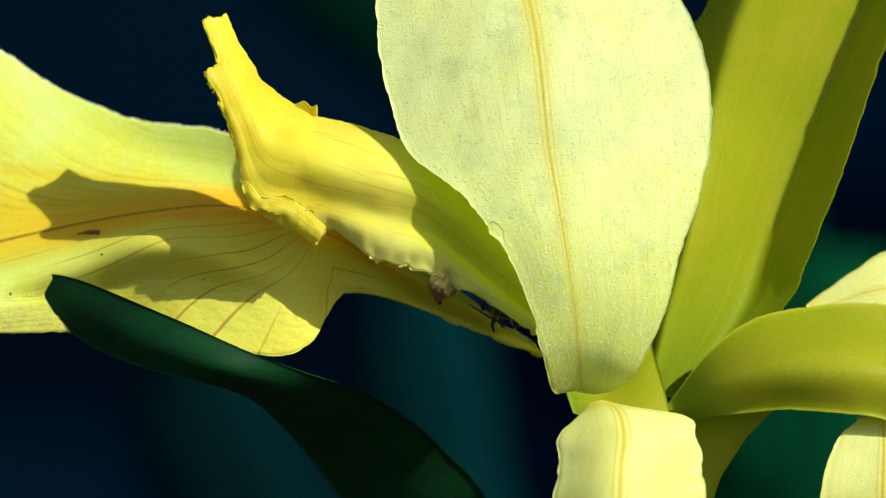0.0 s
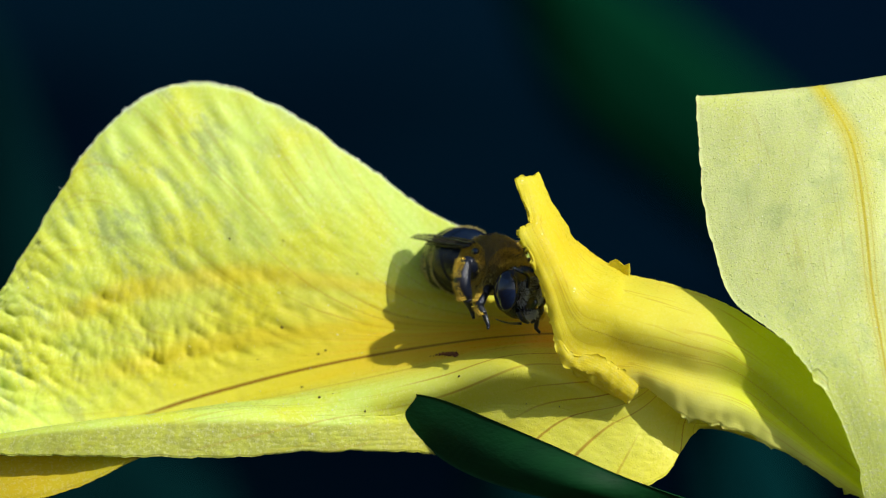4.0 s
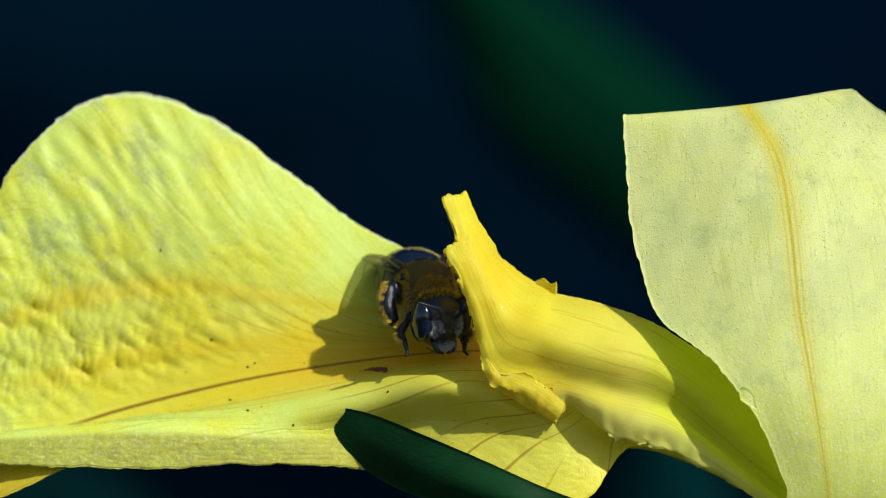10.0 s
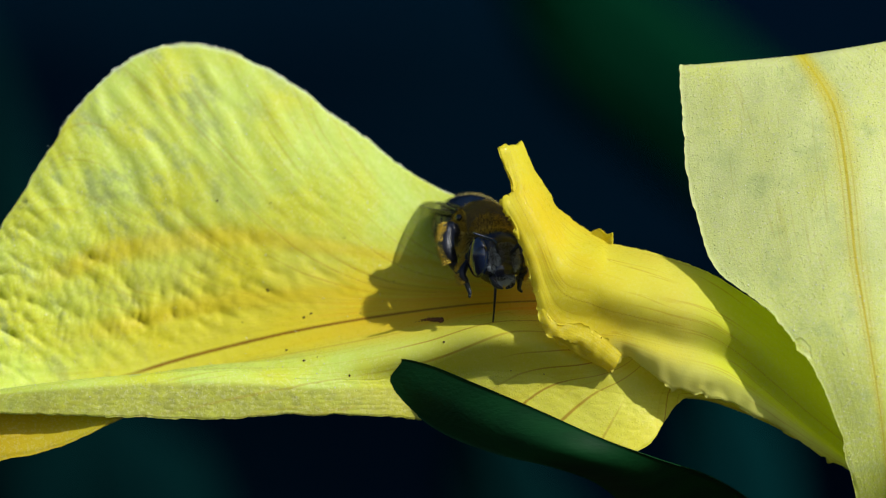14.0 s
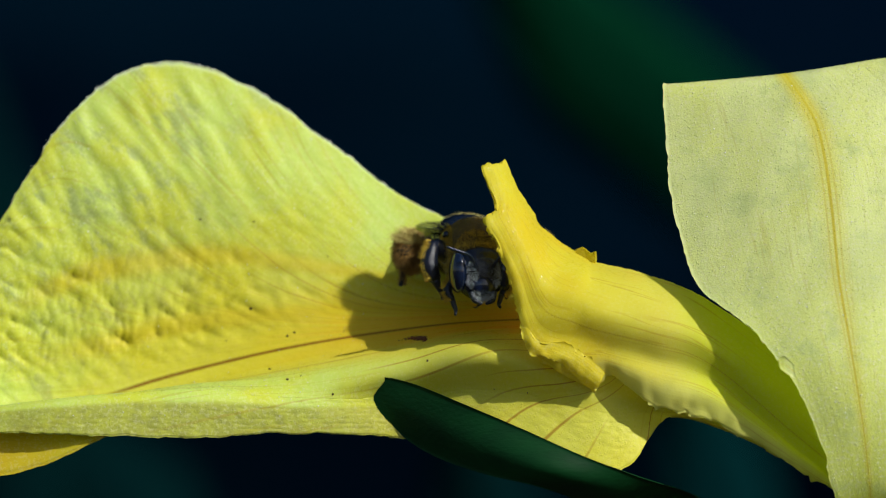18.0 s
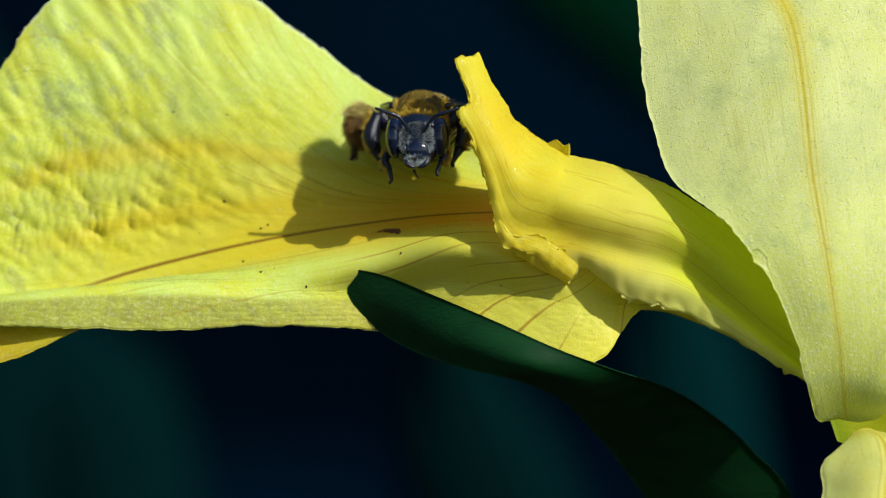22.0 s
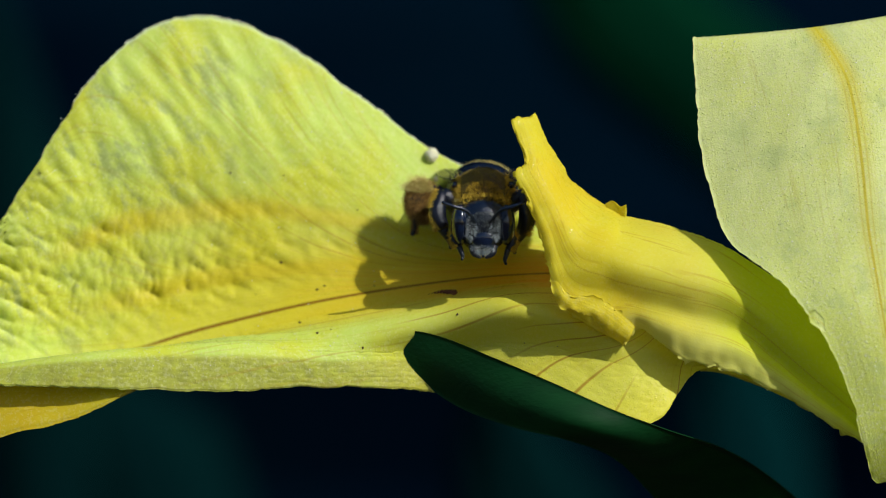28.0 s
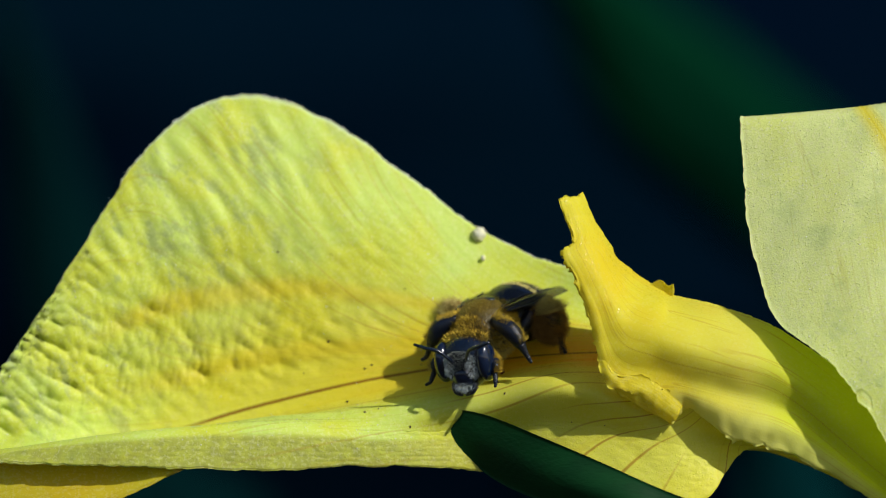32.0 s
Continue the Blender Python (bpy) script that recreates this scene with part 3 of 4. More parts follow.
petal("fall", "pale petal hanging at the flower's far side", FRONT, (E_LEFT, E_RIGHT), 30, 20, ragged=4.0, seed=61.0)


G_TOP = [(1545, 880, 1), (1610, 880, 1), (1665, 850, 1), (1700, 800, 1.5)]
G_END = [(1560, 925, 0), (1625, 945, -1), (1690, 945, -1.5), (1735, 930, -1)]
petal("claw", "yellow-green claw where the petals join", GREENISH, (G_TOP, G_END), 24, 16, ragged=2.0, seed=71.0)


U_LEFT = [(1755, 925, 1.5), (1775, 985, 1), (1790, 1060, 0.5), (1785, 1180, 0)]
U_RIGHT = [(1920, 915, 3), (1865, 975, 2.5), (1812, 1065, 1.5), (1800, 1180, 1)]
petal("claw", "shaded green claw below the style arm", GREENISH, (U_LEFT, U_RIGHT), 30, 14, ragged=2.0, seed=75.0)


def heart():
    """The swollen base in which the petals meet, above the stalk."""
    pts = [P(1690, 925, 1), P(1692, 960, 1), P(1695, 1010, 1.5), P(1700, 1080, 2), P(1730, 1300, 3)]
    ob = part("ovary", tube([p * 1000 for p in pts], [0.9, 1.4, 1.7, 2.0, 1.8], 16, 8), STEM, None, "green ovary below the petals", P(1700, 900, 0))
    ob.parent, ob.location = flower, (0, 0, 0)
    low = [P(1740, 1290, 3), P(1760, 3000, 3), P(1720, 8000, 2), Vector((0.035, 0.01, GROUND - 0.01))]
    ob = part("stalk", tube([p * 1000 for p in low], [1.8, 2.0, 2.4, 3.0], 12, 8), STEM, None, "", P(1700, 900, 0))
    ob.parent, ob.location = flower, (0, 0, 0)


heart()

# ---- the dark leaf blade in front ----
L_TOP = [(660, 625, 2.3), (694, 620, 1.6), (760, 633, 0.6), (850, 669, -1.4), (950, 711, -2.6), (1060, 760, -3.4), (1160, 798, -2.2), (1260, 832, 2.4),
         (1340, 880, 6), (1412, 944, 8), (1490, 1046, 9), (1610, 1380, 9), (1750, 4000, 9), (1850, 16460, 10)]
L_KEEL = [(657, 630, 2.3), (682, 640, 2.0), (742, 675, 1.0), (820, 717, -0.9), (920, 755, -2.8), (1020, 792, -3.8), (1110, 830, -1.6), (1190, 875, 4.4),
          (1270, 945, 8.4), (1345, 1030, 10), (1420, 1140, 11), (1520, 1420, 10.6), (1680, 4000, 8), (1790, 16460, 9)]
L_END = [(657, 634, 2.3), (672, 658, 2.2), (735, 720, 1.6), (800, 762, 0.2), (890, 794, -1.6), (980, 815, -2.4), (1060, 845, 0.4), (1120, 900, 6.4),
         (1190, 985, 11), (1260, 1090, 13), (1320, 1200, 14), (1420, 1450, 13), (1600, 4000, 9), (1730, 16460, 10)]


def leaf_of_parts(label, blade_mesh, material, rib, radii, origin):
    """A sword leaf: the blade and its raised midrib."""
    leaf = new("iris_leaf")
    leaf.location = origin
    back = Matrix.Translation(-Vector(origin))
    blade = part("blade", blade_mesh, material, leaf)
    blade.data.transform(back)
    vein = part("midrib", tube([p * 1000 for p in rib], radii, 8, 5), material, leaf)
    vein.data.transform(back)
    return tagged(leaf, label, "leaf")


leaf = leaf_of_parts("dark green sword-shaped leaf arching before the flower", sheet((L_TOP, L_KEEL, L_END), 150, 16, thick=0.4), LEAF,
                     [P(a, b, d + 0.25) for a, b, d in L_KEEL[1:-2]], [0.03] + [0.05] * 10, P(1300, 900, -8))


# ---- leaves far behind, out of focus ----
def far_leaf(label, material, pts, width, depth):
    """A sword leaf that rises from the ground; pts on the plan, at that depth in mm."""
    k = 1 + depth / 450.0
    mid = [Vector(((a - 784) * UNIT * k, depth * 1e-3, (441 - b) * UNIT * k)) for a, b in pts]
    mid.append(Vector((mid[-1].x + 0.03, depth * 1e-3, GROUND - 0.005)))
    n = 40
    path = glide(mid, n)
    bm = bmesh.new()
    rows = []
    for i, p in enumerate(path):
        way = (path[min(i + 1, n - 1)] - path[max(i - 1, 0)]).normalized()
        side = way.cross(Vector((0, 1, 0))).normalized()
        w = width * 1e-3 * 0.5 * min(1.0, 0.08 + 3.2 * i / n)
        rows.append([bm.verts.new(p + side * w * x + Vector((0, y * w, 0))) for x, y in ((-1, 0), (-0.5, -0.12), (0, -0.2), (0.5, -0.12), (1, 0), (0.5, 0.05), (0, 0.0), (-0.5, 0.05))])
    for a, b in zip(rows, rows[1:]):
        for j in range(8):
            bm.faces.new((a[j], a[(j + 1) % 8], b[(j + 1) % 8], b[j]))
    bmesh.ops.recalc_face_normals(bm, faces=bm.faces)
    for f in bm.faces:
        f.smooth = True
    me = bpy.data.meshes.new("blade")
    bm.to_mesh(me)
    bm.free()
    ob = leaf_of_parts(label, me, material, [p + Vector((0, -0.0001 * width, 0)) for p in path[2::6]], [width * 0.03] * len(path[2::6]), path[-1])
    return tagged(ob, group="leaves behind the flower")


# each leaf's material has its light or shade in the colour
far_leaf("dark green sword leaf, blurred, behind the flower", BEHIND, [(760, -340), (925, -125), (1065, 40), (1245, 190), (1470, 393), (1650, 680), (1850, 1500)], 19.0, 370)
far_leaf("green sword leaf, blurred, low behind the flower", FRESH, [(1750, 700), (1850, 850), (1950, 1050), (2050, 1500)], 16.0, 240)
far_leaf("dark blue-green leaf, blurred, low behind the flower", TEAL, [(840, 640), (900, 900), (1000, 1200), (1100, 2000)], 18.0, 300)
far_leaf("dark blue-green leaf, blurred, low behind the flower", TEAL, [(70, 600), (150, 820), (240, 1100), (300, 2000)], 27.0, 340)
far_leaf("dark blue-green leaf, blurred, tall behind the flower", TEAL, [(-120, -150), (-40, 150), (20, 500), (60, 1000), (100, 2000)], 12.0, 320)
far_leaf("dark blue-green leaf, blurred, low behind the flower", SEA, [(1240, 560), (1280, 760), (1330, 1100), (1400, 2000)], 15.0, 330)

# ---- the bee ----
BLACK = plain_material("bee_black", (0.002, 0.007, 0.020), (0.004, 0.012, 0.030), 3000.0, 0.22, 0.6, 0.5, 0.00004)
EYE_BLACK = plain_material("bee_eye", (0.0025, 0.008, 0.028), (0.005, 0.014, 0.042), 4000.0, 0.14, 0.7, 0.15, 0.00001)
VELVET = plain_material("bee_velvet", (0.15, 0.10, 0.008), (0.07, 0.05, 0.008), 700.0, 0.42, 0.4, 0.8, 0.0001)
GOLD_HAIR = plain_material("bee_gold_hair", (0.74, 0.52, 0.06), (0.56, 0.38, 0.04), 2000.0, 0.6, 0.3)
PALE_HAIR = plain_material("bee_pale_hair", (0.74, 0.64, 0.22), (0.60, 0.50, 0.14), 2000.0, 0.6, 0.3)
OLIVE_HAIR = plain_material("bee_olive_hair", (0.33, 0.23, 0.03), (0.17, 0.12, 0.015), 2000.0, 0.6, 0.3)
BRUSH_HAIR = plain_material("bee_brush_hair", (0.46, 0.27, 0.07), (0.24, 0.13, 0.03), 2000.0, 0.6, 0.3)
SILVER_HAIR = plain_material("bee_silver_hair", (0.62, 0.68, 0.70), (0.45, 0.52, 0.54), 2000.0, 0.4, 0.5)
GREY_HAIR = plain_material("bee_grey_hair", (0.425, 0.45, 0.375), (0.3, 0.325, 0.275), 2000.0, 0.6, 0.3)
LEG_BLACK = plain_material("bee_leg", (0.003, 0.007, 0.018), (0.008, 0.010, 0.020), 1500.0, 0.3, 0.5)
POLLEN = plain_material("pollen", (0.96, 0.95, 0.72), (0.93, 0.90, 0.56), 4000.0, 0.7, 0.3, 0.8, 0.0001)


def wing_material():
    k = Nodes("bee_wing")
    n = k.noise(k.coords("Object"), 1500.0, 2.0)
    k.set(k.mix(n, (0.05, 0.04, 0.025), (0.025, 0.025, 0.02)), 0.2, 0.0, 0.6)
    k.bsdf.inputs["Alpha"].default_value = 0.55
    return k.mat


WING = wing_material()


def fur(count, surface, length, width, lean, seed):
    """Short hairs: surface(rng) gives a foot and its way outwards, in millimetres."""
    rng = random.Random(seed)
    verts, faces = [], []
    for i in range(count):
        foot, way = surface(rng)
        way = (way + Vector((rng.uniform(-1, 1), rng.uniform(-1, 1), rng.uniform(-1, 1))) * 0.35 + Vector(lean)).normalized()
        side = way.cross(Vector((rng.uniform(-1, 1), rng.uniform(-1, 1), rng.uniform(-1, 1)))).normalized() * width
        tip = foot + way * length * rng.uniform(0.6, 1.2)
        b = len(verts)
        verts += [(foot - side) * 1e-3, (foot + side) * 1e-3, tip * 1e-3]
        faces.append((b, b + 1, b + 2))
    me = bpy.data.meshes.new("fur")
    me.from_pydata(verts, [], faces)
    return me


def on_ball(rx, ry, rz, at=(0, 0, 0), keep=None):
    def pick(rng):
        while True:
            p = Vector((rng.gauss(0, 1), rng.gauss(0, 1), rng.gauss(0, 1))).normalized()
            if keep is None or keep(p):
                return Vector((p.x * rx, p.y * ry, p.z * rz)) + Vector(at), Vector((p.x / rx, p.y / ry, p.z / rz)).normalized()
    return pick


def along(pts, r, keep=None):
    path = [Vector(p) for p in pts]

    def pick(rng):
        while True:
            j = rng.randrange(len(path) - 1)
            a, b = path[j], path[j + 1]
            way = Vector((rng.gauss(0, 1), rng.gauss(0, 1), rng.gauss(0, 1))).cross((b - a).normalized()).normalized()
            if keep is None or keep(way):
                return a.lerp(b, rng.random()) + way * r, way
    return pick


def build_bee():
    """A stout bee that looks along -y, millimetres, its middle at the origin."""
    bee = new("bee")
    tagged(bee, "stout blue-black bee with gold-edged back and banded abdomen", "bee")
    thorax = part("thorax", ball(2.05, 2.35, 2.05, (0, 0, 0), 28, 20), VELVET, bee, "bare olive-brown thorax edged with gold hair")
    part("thorax_fur", fur(6000, on_ball(2.05, 2.35, 2.05, keep=lambda p: p.z > -0.4), 0.13, 0.016, (0, 0.6, 0.0), 9), OLIVE_HAIR, thorax, "short olive-brown velvet")
    part("thorax_fur", fur(7500, on_ball(2.05, 2.35, 2.05, keep=lambda p: p.z > -0.6 and (abs(p.x) > 0.70 or p.y > 0.62 or (p.y < -0.74 and p.z > 0.1))), 0.34, 0.014, (0, 0.2, 0.25), 1), GOLD_HAIR, thorax, "gold hair round the back")
    part("thorax_fur", fur(2600, on_ball(2.1, 2.2, 2.0, (0, 0, -0.1), keep=lambda p: p.z < 0.15 and abs(p.x) > 0.4), 0.42, 0.018, (0, 0, -0.2), 2), PALE_HAIR, thorax, "pale yellowish side hair")
    part("shield", ball(0.85, 0.5, 0.16, (0, 0.35, 1.92), 16, 10), BLACK, thorax, "dark bare patch on the back")
    for x in (-1, 1):
        part("tegula", ball(0.26, 0.36, 0.24, (x * 1.86, -0.7, 1.0), 12, 8), BLACK, thorax, "shiny black wing base")
    # head and what it carries; it turns about the neck
    head = new("head")
    head.parent = bee
    head.location = (0, -0.0021, -0.0009)
    skull = part("skull", ball(2.0, 1.2, 1.8, (0, -1.1, -0.45), 28, 20, lambda c: Vector((c.x * (1 - 0.22 * max(0, -c.z)), c.y, c.z))), BLACK, head)
    for x in (-1, 1):
        part("eye", ball(0.62, 0.98, 1.38, (x * 1.52, -1.32, -0.32), 18, 14), EYE_BLACK, head, "large dark compound eye")
        part("antenna", tube([(x * 0.45, -2.15, -0.1), (x * 0.8, -2.55, 0.55), (x * 1.2, -2.75, 1.0), (x * 1.9, -2.9, 1.25), (x * 2.75, -2.9, 1.55)],
                             [0.14, 0.11, 0.13, 0.13, 0.09], 8, 5), BLACK, head)
        part("mandible", tube([(x * 0.75, -1.9, -1.6), (x * 0.6, -2.2, -2.1), (x * 0.12, -2.3, -2.35)], [0.24, 0.2, 0.07], 8, 4), LEG_BLACK, head)
        part("face_hair", fur(1000, on_ball(0.35, 0.3, 0.75, (x * 0.75, -2.02, -0.45)), 0.26, 0.02, (0, -0.3, -0.1), 5 + x), SILVER_HAIR, head, "whitish hair beside the eye")
    part("face_hair", fur(1300, on_ball(1.05, 0.25, 0.85, (0, -2.0, -0.15), keep=lambda p: p.y < -0.2), 0.22, 0.011, (0, -0.3, 0.2), 17), GREY_HAIR, head, "greyish hair round the feelers")
    part("clypeus", ball(0.85, 0.42, 0.68, (0, -2.05, -1.15), 16, 12), EYE_BLACK, head, "bare blue-black face shield")
    part("face_hair", fur(800, on_ball(0.6, 0.3, 0.25, (0, -2.1, -1.75)), 0.35, 0.02, (0, -0.3, -0.3), 12), SILVER_HAIR, head)
    tongue = part("tongue", tube([(0, 0, 0.1), (0, -0.08, -1.5), (0, 0.05, -3.3)], [0.10, 0.07, 0.04], 8, 5), LEG_BLACK, bee, "thin dark tongue")
    tongue.location = (0, -0.0042, -0.0033)
    part("crown_hair", fur(260, on_ball(1.5, 0.7, 0.4, (0, -0.7, 1.1), keep=lambda p: p.z > 0), 0.3, 0.025, (0, -0.2, 0.3), 14), GOLD_HAIR, head)
    # abdomen: six overlapping plates, each with a pale fringe
    abdomen = new("abdomen")
    abdomen.parent = bee
    ends = [0.0, 1.05, 2.05, 3.0, 3.9, 4.75, 5.5]
    girth = [1.5, 2.3, 2.5, 2.45, 2.15, 1.55, 0.25]
    for i in range(6):
        y0, y1 = 2.1 + ends[i], 2.1 + ends[i + 1] + 0.12
        drop0, drop1 = -0.15 * ends[i] ** 1.25, -0.15 * ends[i + 1] ** 1.25
        part("plate", tube([(0, y0, drop0), (0, (y0 + y1) / 2, (drop0 + drop1) / 2), (0, y1, drop1)],
                           [girth[i], (girth[i] + girth[i + 1]) / 2 + 0.1, girth[i + 1] + 0.02], 26, 4, 0.9), BLACK, abdomen)
        if 0 < i < 5:
            rim = girth[i + 1] + 0.02
            ring = lambda rng, y1=y1, d=drop1, r=rim: (lambda q: (Vector((math.cos(q) * r, y1 - rng.uniform(0.05, 0.35), d + math.sin(q) * r * 0.92)), Vector((math.cos(q) * 0.35, 1.0, math.sin(q) * 0.35))))(rng.uniform(0, 2 * math.pi))
            part("fringe", fur(1100, ring, 0.34, 0.022, (0, 0.6, 0), 20 + i), PALE_HAIR, abdomen, "pale hair band")
    # wings folded back
    for x in (-1, 1):
        for name, root, tip, wide in (("forewing", (1.85, -0.2, 1.4), (3.0, 6.0, 1.1), 2.2), ("hindwing", (1.75, 0.5, 1.2), (2.5, 5.0, 0.8), 1.6)):
            root, tip = Vector((root[0] * x, root[1], root[2])), Vector((tip[0] * x, tip[1], tip[2]))
            bm = bmesh.new()
            rows = []
            for i in range(13):
                f = i / 12
                mid = root.lerp(tip, f)
                w = wide * (0.12 + 0.88 * math.sin(math.pi * min(1, f * 0.86 + 0.06)) ** 0.8)
                rows.append([bm.verts.new((mid + Vector((-x * w * (g - 0.25), 0, -0.35 * abs(g - 0.5) + 0.25 * g + up))) * 1e-3) for up, gs in ((0.02, (0, 0.35, 0.7, 1)), (-0.02, (1, 0.7, 0.35, 0))) for g in gs])
            for a, b in zip(rows, rows[1:]):
                for j in range(8):
                    bm.faces.new((a[j], a[(j + 1) % 8], b[(j + 1) % 8], b[j]))
            bmesh.ops.recalc_face_normals(bm, faces=bm.faces)
            wing = part(name, bm, WING, bee, "smoky brown folded wing")
            for g0, g1 in ((0.0, 0.0), (0.3, 0.5), (0.6, 0.8)):
                pts = []
                for f in (0.02, 0.3, 0.6, 0.9):
                    mid = root.lerp(tip, f)
                    w = wide * (0.12 + 0.88 * math.sin(math.pi * min(1, f * 0.86 + 0.06)) ** 0.8)
                    g = g0 + (g1 - g0) * f
                    pts.append(mid + Vector((-x * w * (g - 0.25), 0, -0.35 * abs(g - 0.5) + 0.25 * g + 0.04)))
                part("vein", tube(pts, [0.07, 0.06, 0.05, 0.03], 6, 4), LEG_BLACK, wing)
    # legs
    legs = {}
    spec = (("front_leg", (0.9, -1.6, -1.4), (0.75, -0.8, -0.3), (0.95, -1.5, -1.6), (0.75, -1.9, -2.4), (0.32, 0.36, 0.28, 0.13)),
            ("middle_leg", (1.6, -0.5, -0.7), (1.1, -0.6, 1.2), (1.1, -1.2, -1.3), (0.5, -1.3, -2.5), (0.44, 0.60, 0.52, 0.16)),
            ("hind_leg", (1.6, 1.0, -1.0), (1.5, 0.3, 1.5), (2.9, 0.1, 0.3), (3.0, -0.1, -1.5), (0.38, 0.48, 0.62, 0.17)))
    for name, root, knee, shin, foot, r in spec:
        for x in (-1, 1):
            leg = new(name)
            leg.parent = bee
            leg.location = Vector((root[0] * x, root[1], root[2])) * 1e-3
            k, s, f = (Vector((q[0] * x, q[1], q[2])) for q in (knee, shin, foot))
            part("femur", tube([(0, 0, 0), k * 0.5 + Vector((x * 0.1, 0, 0.1)), k], [r[0], r[1], r[0] * 0.8], 10, 4), LEG_BLACK, leg)
            part("tibia", tube([k, k.lerp(s, 0.55) + Vector((x * 0.4, -0.1, 0)), s], [r[0] * 0.8, r[2] * 1.15, r[2] * 0.8], 10, 4), LEG_BLACK, leg)
            part("tarsus", tube([s, s.lerp(f, 0.45), s.lerp(f, 0.8), f + Vector((x * 0.15, -0.25, -0.05))], [r[2] * 0.7, r[3] * 1.3, r[3], r[3] * 0.7], 8, 4), LEG_BLACK, leg)
            if name == "hind_leg":
                mid = Vector((x * 2.35, 0.2, 0.65))
                part("brush", ball(1.0, 0.7, 1.25, mid, 20, 14, lambda c, x=x: Vector((c.x + x * 0.25 * c.z, c.y, c.z)) * (1 + 0.14 * noise.noise(c * 2.3 + Vector((x, 2, 0))))), BRUSH_HAIR, leg, "brown pollen brush")
                part("leg_hair", fur(9000, on_ball(1.0, 0.7, 1.25, mid), 0.55, 0.014, (x * 0.7, 0.1, -0.45), 40 + x), BRUSH_HAIR, leg, "brown-gold brush of hair")
                part("leg_hair", fur(1300, on_ball(1.0, 0.8, 1.25, mid, keep=lambda p: p.z > 0.5), 0.95, 0.012, (x * 1.4, 0.1, 0.1), 46 + x), PALE_HAIR, leg, "pale tips along the brush")
                part("leg_hair", fur(1200, along((s.lerp(f, 0.3), s.lerp(f, 0.75), f), 0.12), 0.24, 0.012, (0, 0, -0.4), 48 + x), BRUSH_HAIR, leg)
            else:
                part("leg_hair", fur(1500, along((k * 0.6, k, k.lerp(s, 0.5) + Vector((x * 0.4, -0.1, 0)), s), r[2] * 0.9, lambda w, x=x: w.x * x > 0.45), 0.36, 0.012, (x * 0.9, 0.5, -0.1), 50 + x), GOLD_HAIR, leg, "fringe of pale hair")
            legs[name, x] = leg
    return bee, head, legs, tongue


bee, bee_head, bee_legs, bee_tongue = build_bee()

# ---- a grain of pollen left on the petal's edge ----
grain = part("pollen_grain", ball(0.48, 0.46, 0.48, (0, 0, 0), 16, 12, lambda c: c * (1 + 0.3 * noise.noise(c * 2.0))), POLLEN)
crumb = part("pollen_grain", ball(0.16, 0.14, 0.2, (0, 0, 0), 12, 8, lambda c: c * (1 + 0.15 * noise.noise(c * 2.0))), POLLEN)
tagged(crumb, "tiny pale crumb of pollen on the yellow petal", "pollen")
tagged(grain, "round whitish clump of pollen on the petal's edge", "pollen")


# ---- what moves ----
BEE_ROWS = [
    # seconds, place of the head on the plan, its depth in mm, nose down, lean, turn
(0, 1456, 716, 1.2, 32, 0, 88), (0.2, 1452, 714, 1.2, 32, 0, 88), (0.3, 1392, 700, 0.6, 32, 0, 88), (0.4, 1300, 680, 0.6, 32, 0, 88), (0.5, 1215, 640, 2.2, 30, 0, 88),
    (0.8, 1208, 625, 2.4, 30, 0, 88), (1.2, 1200, 595, 2.4, 28, 0, 88), (1.4, 1185, 570, 1.5, 25, 0, 90),
    (1.6, 1085, 540, 1.8, 18, 0, 92), (1.8, 1040, 525, 1.5, 14, 0, 95), (2.0, 985, 515, 0.5, 12, 0, 85), (2.2, 965, 448, -0.5, 16, 0, 52),
    (2.4, 925, 425, -1.0, 14, 0, 42), (2.6, 893, 440, -1.0, 14, 0, 38), (3.0, 884, 432, -1.0, 8, 0, 36), (3.5, 884, 442, -1.0, 8, 0, 32)]
BEE_ROWS += [
    (5.5, 880, 478, -1.5, 20, 0, 15), (6.0, 882, 494, -1.5, 25, 0, 8), (6.5, 876, 482, -1.5, 18, 0, 10), (7.0, 864, 464, -1.5, 14, 0, 6),
    (8.0, 864, 448, -1.5, 10, 0, 10), (9.0, 886, 488, -1.5, 15, 0, 14), (10.0, 872, 466, -1.5, 12, 0, 12), (11.0, 874, 454, -1.5, 10, 0, 12),
    (12.0, 878, 472, -1.5, 12, 0, 12), (13.0, 876, 450, -1.5, 8, 0, 12), (15.5, 860, 440, -2.0, 8, 0, 8), (16.0, 848, 432, -2.0, 6, 0, 4)]
BEE_ROWS += [
    (17.0, 854, 450, -2.0, 8, 0, 3), (18.0, 876, 440, -2.0, 6, 0, 6), (19.0, 871, 437, -2.0, 6, 0, 4), (20.0, 884, 438, -2.0, 6, 0, 6),
    (21.0, 880, 470, -2.0, 14, 0, 8), (22.0, 814, 396, -2.0, 0, 0, -6), (23.0, 811, 420, -2.0, 3, 0, -6), (24.0, 834, 412, -2.0, 3, 0, 2),
    (25.0, 826, 422, -2.0, 4, 0, 0), (25.5, 830, 424, -2.0, 4, 0, 0)]
BEE_ROWS += [
    (27.5, 830, 432, -2.0, 8, 0, 0), (28.0, 833, 436, -2.0, 8, 0, 0), (30.0, 836, 430, -2.0, 7, 0, 0),
    (30.5, 815, 455, -2.0, 12, 0, -3), (31.0, 761, 528, -1.7, 26, 0, -8), (31.5, 730, 544, -1.5, 22, 0, -20), (32.0, 717, 537, -1.4, 16, 0, -30)]
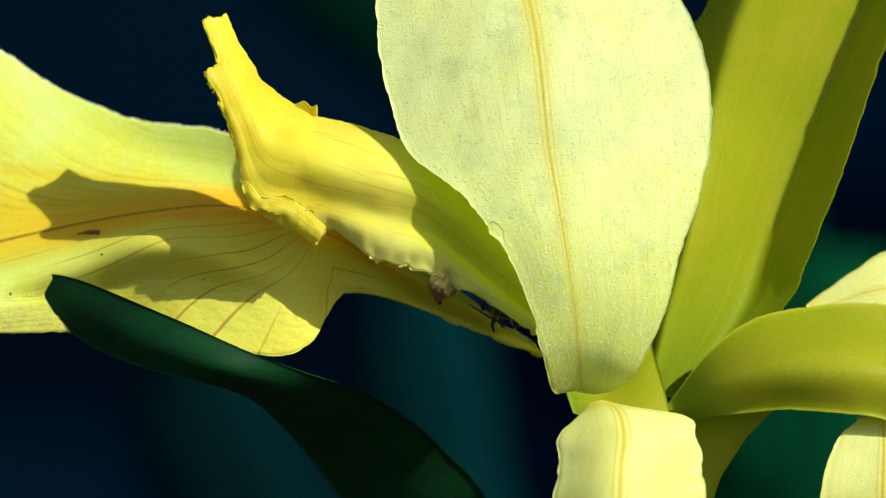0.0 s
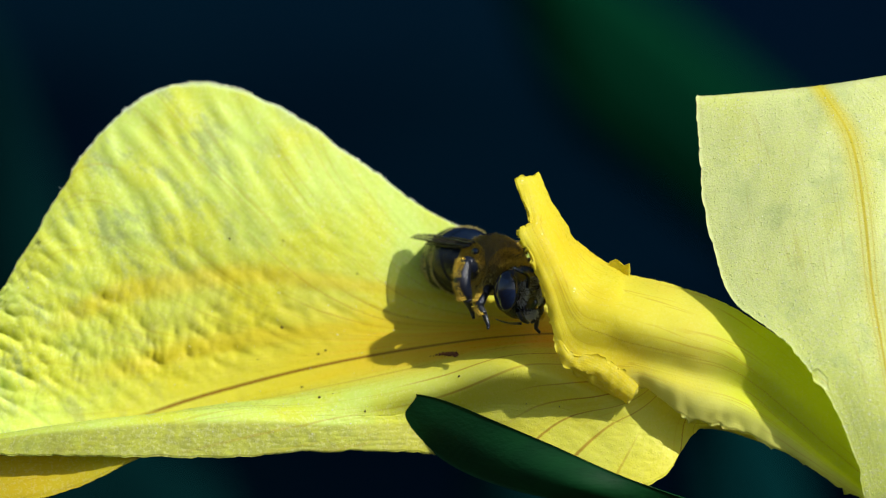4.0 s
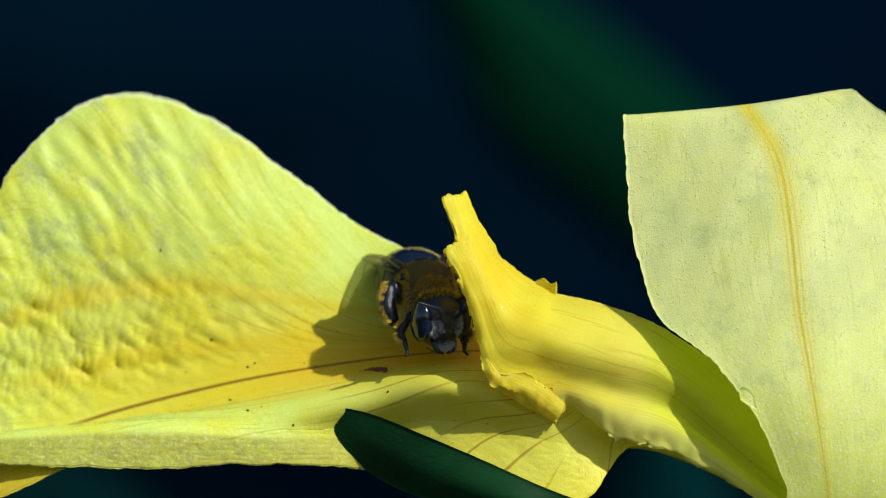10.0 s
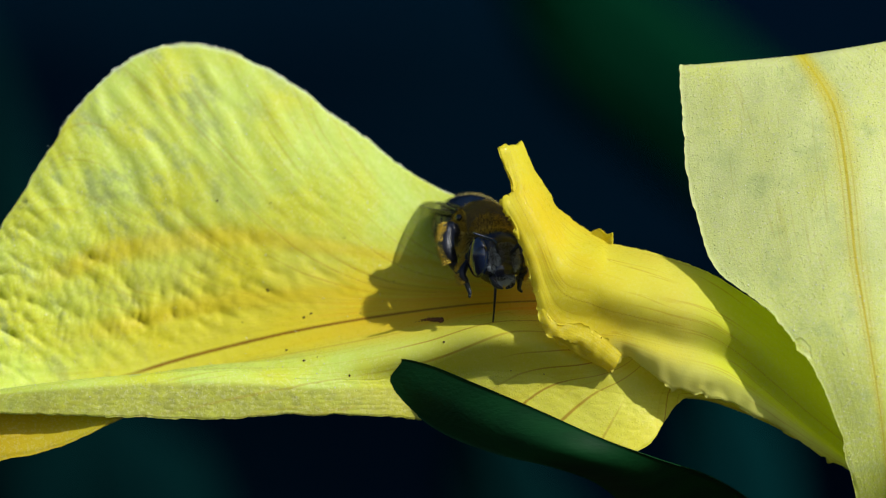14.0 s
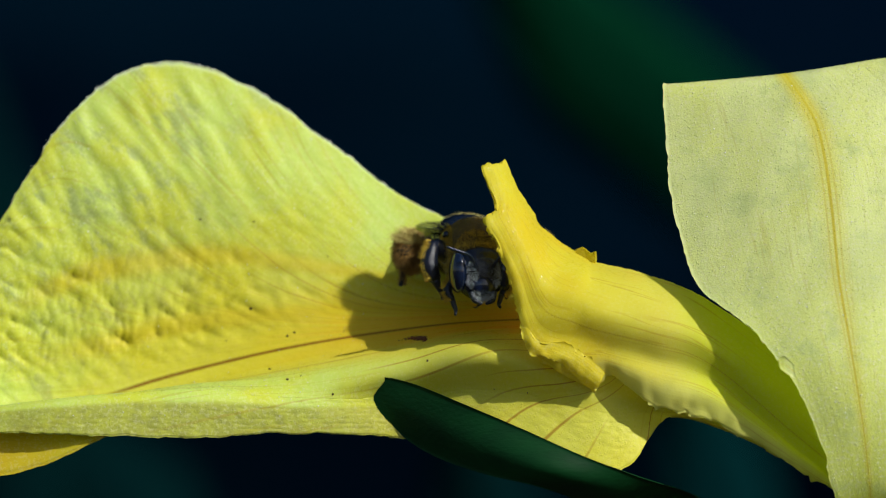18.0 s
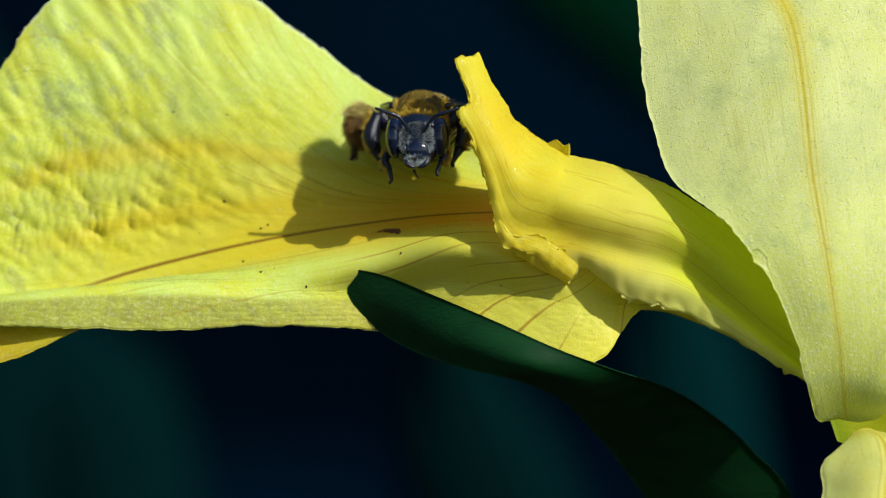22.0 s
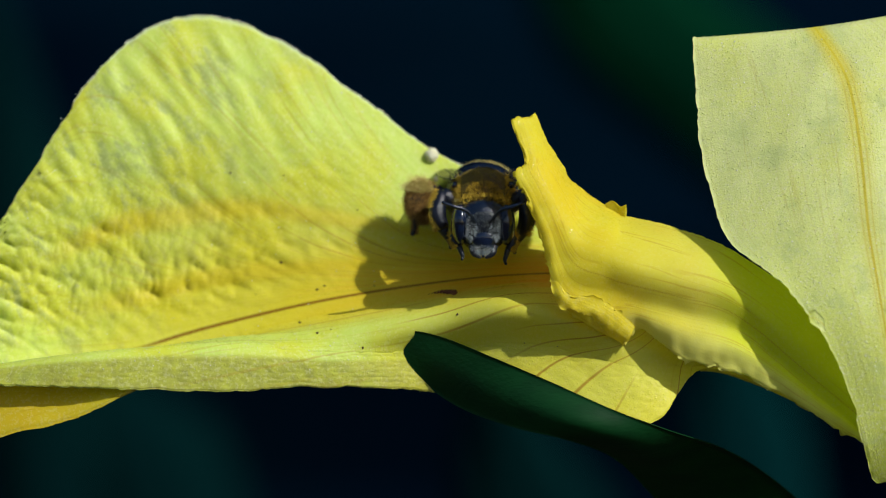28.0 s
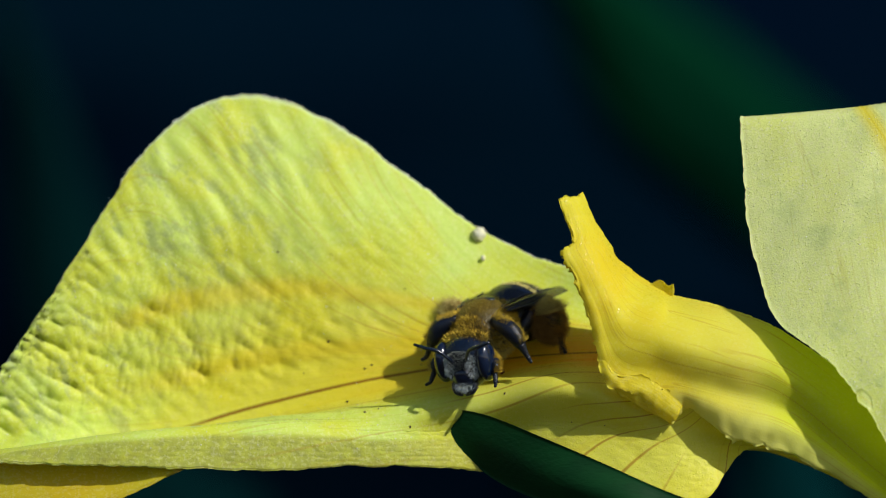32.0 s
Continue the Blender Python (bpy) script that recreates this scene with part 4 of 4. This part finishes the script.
HEAD_ROWS = [(0, 0, 0), (2.2, 0, 10), (3.0, 0, 22), (3.5, 0, 20), (5.5, 12, 12), (6.0, 20, 4), (7.0, 8, 8), (8.0, 0, 14), (9.0, 22, 12), (10.0, 6, 16), (12.0, 10, 18),
             (13.0, 0, 18), (16.0, 0, 6), (20.0, 0, 10), (21.0, 16, 10), (22.0, -4, 4), (23.0, 0, 2), (24.0, 6, 24), (25.0, 6, 0), (28.0, 4, 0), (31.0, 10, 0), (32.0, 4, 6)]
TONGUE_ROWS = [(0, 85), (11.0, 80), (11.5, 0), (12.0, 80), (13.0, 80), (13.5, 0), (15.5, 80), (20.5, 80), (21.0, 5), (21.5, 80), (32, 85)]
FALL_ROWS = [(0, -50, 28, 4.0, 2.8), (0.5, -45, 24, 4.2, 2.6), (1.0, -18, 23, 5.0, 2.0), (1.5, -22, 15, 5.0, 1.6), (2.0, -6, 7, 3.0, 1.0), (2.5, -3, 3, 2.0, 0.5), (3.0, -2, 2, 1.5, 0.3), (3.5, 0, 0, 1.2, 0.2),
             (5.5, 0, 0, 0.4, 0), (6.5, 0, 0, 0, 0), (32, 0, 0, 0, 0)]
STYLE_ROWS = [(0, 20, -20), (0.5, 25, -18), (1.0, 12, -21), (1.5, 20, -11), (2.0, 3, -8), (2.5, 0, 0), (32, 0, 0)]
LEAF_ROWS = [(0, -72, 58, 2.8), (0.5, -65, 53, 2.6), (1.0, -29, 57, 2.0), (1.5, -40, 40, 1.6), (2.0, -14, 27, 1.0), (2.5, -8, 13, 0.5), (3.5, -6, 10, 0.2), (5.5, 0, 0, 0), (32, 0, 0, 0)]


def plan_shift(a, b):
    return Vector((a * UNIT, 0, -b * UNIT))


def motions():
    body = []
    for t, a, b, d, rx, ry, rz in BEE_ROWS:
        d += min(2.0, max(0.0, t - 2.0))
        turn = pose(0, 0, 0, rx, ry, rz)
        body.append((t, Matrix.Translation(P(a, b, d) - turn @ Vector((0, -0.0032, -0.0014))) @ turn))
    walk(bee, body)
    neck = bee_head.location.copy()
    walk(bee_head, [(t, Matrix.Translation(neck) @ pose(0, 0, 0, down, 0, turn)) for t, down, turn in HEAD_ROWS])
    mouth = bee_tongue.location.copy()
    walk(bee_tongue, [(t, Matrix.Translation(mouth) @ pose(0, 0, 0, fold, 0, 0)) for t, fold in TONGUE_ROWS])
    for (name, side), leg in bee_legs.items():
        root, stir = leg.location.copy(), 5.0 if name == "hind_leg" else 9.0
        wide = {"front_leg": 34.0, "middle_leg": 52.0, "hind_leg": 4.0}[name]
        rows = []
        for t in (0, 0.4, 0.9, 1.5, 2, 3, 6, 8, 10, 12, 14, 16, 18, 20, 22, 24, 26, 28, 30, 30.5, 31, 32):
            q = 1.44 * t + side + len(name)
            out, back = wide * (t > 30.5), 0.0
            if name == "hind_leg":
                back = side * (110.0 if t < 15 else 30.0 if t > 30.5 else 0.0)
                if side < 0 and t < 2.2:
                    out, back = -63.0, 0.0
            rows.append((t, Matrix.Translation(root) @ pose(0, 0, 0, stir * math.sin(q), -side * out, stir * math.cos(1.3 * q) + back)))
        walk(leg, rows)
    home = fall.location.copy()
    walk(fall, [(t, Matrix.Translation(home + plan_shift(a, b) + Vector((0, d * 1e-3, 0))) @ pose(0, 0, 0, 0, -turn, 0)) for t, a, b, turn, d in FALL_ROWS])
    home2 = style_arm.location.copy()
    walk(style_arm, [(t, Matrix.Translation(home2 + plan_shift(a, b))) for t, a, b in STYLE_ROWS])
    home3 = leaf.location.copy()
    walk(leaf, [(t, Matrix.Translation(home3 + plan_shift(a, b) + Vector((0, d * 1e-3, 0)))) for t, a, b, d in LEAF_ROWS])
    inside = [(t, Matrix.Translation(m.translation)) for t, m in body if t <= 25.5]
    inside.append((25.9, inside[-1][1].copy()))
    for bit, rest in ((grain, P(742, 311, 8.5)), (crumb, P(749, 353, 7.9))):
        walk(bit, inside + [(26.05, Matrix.Translation(rest)), (26.5, Matrix.Translation(rest)), (32.0, Matrix.Translation(rest))])


motions()
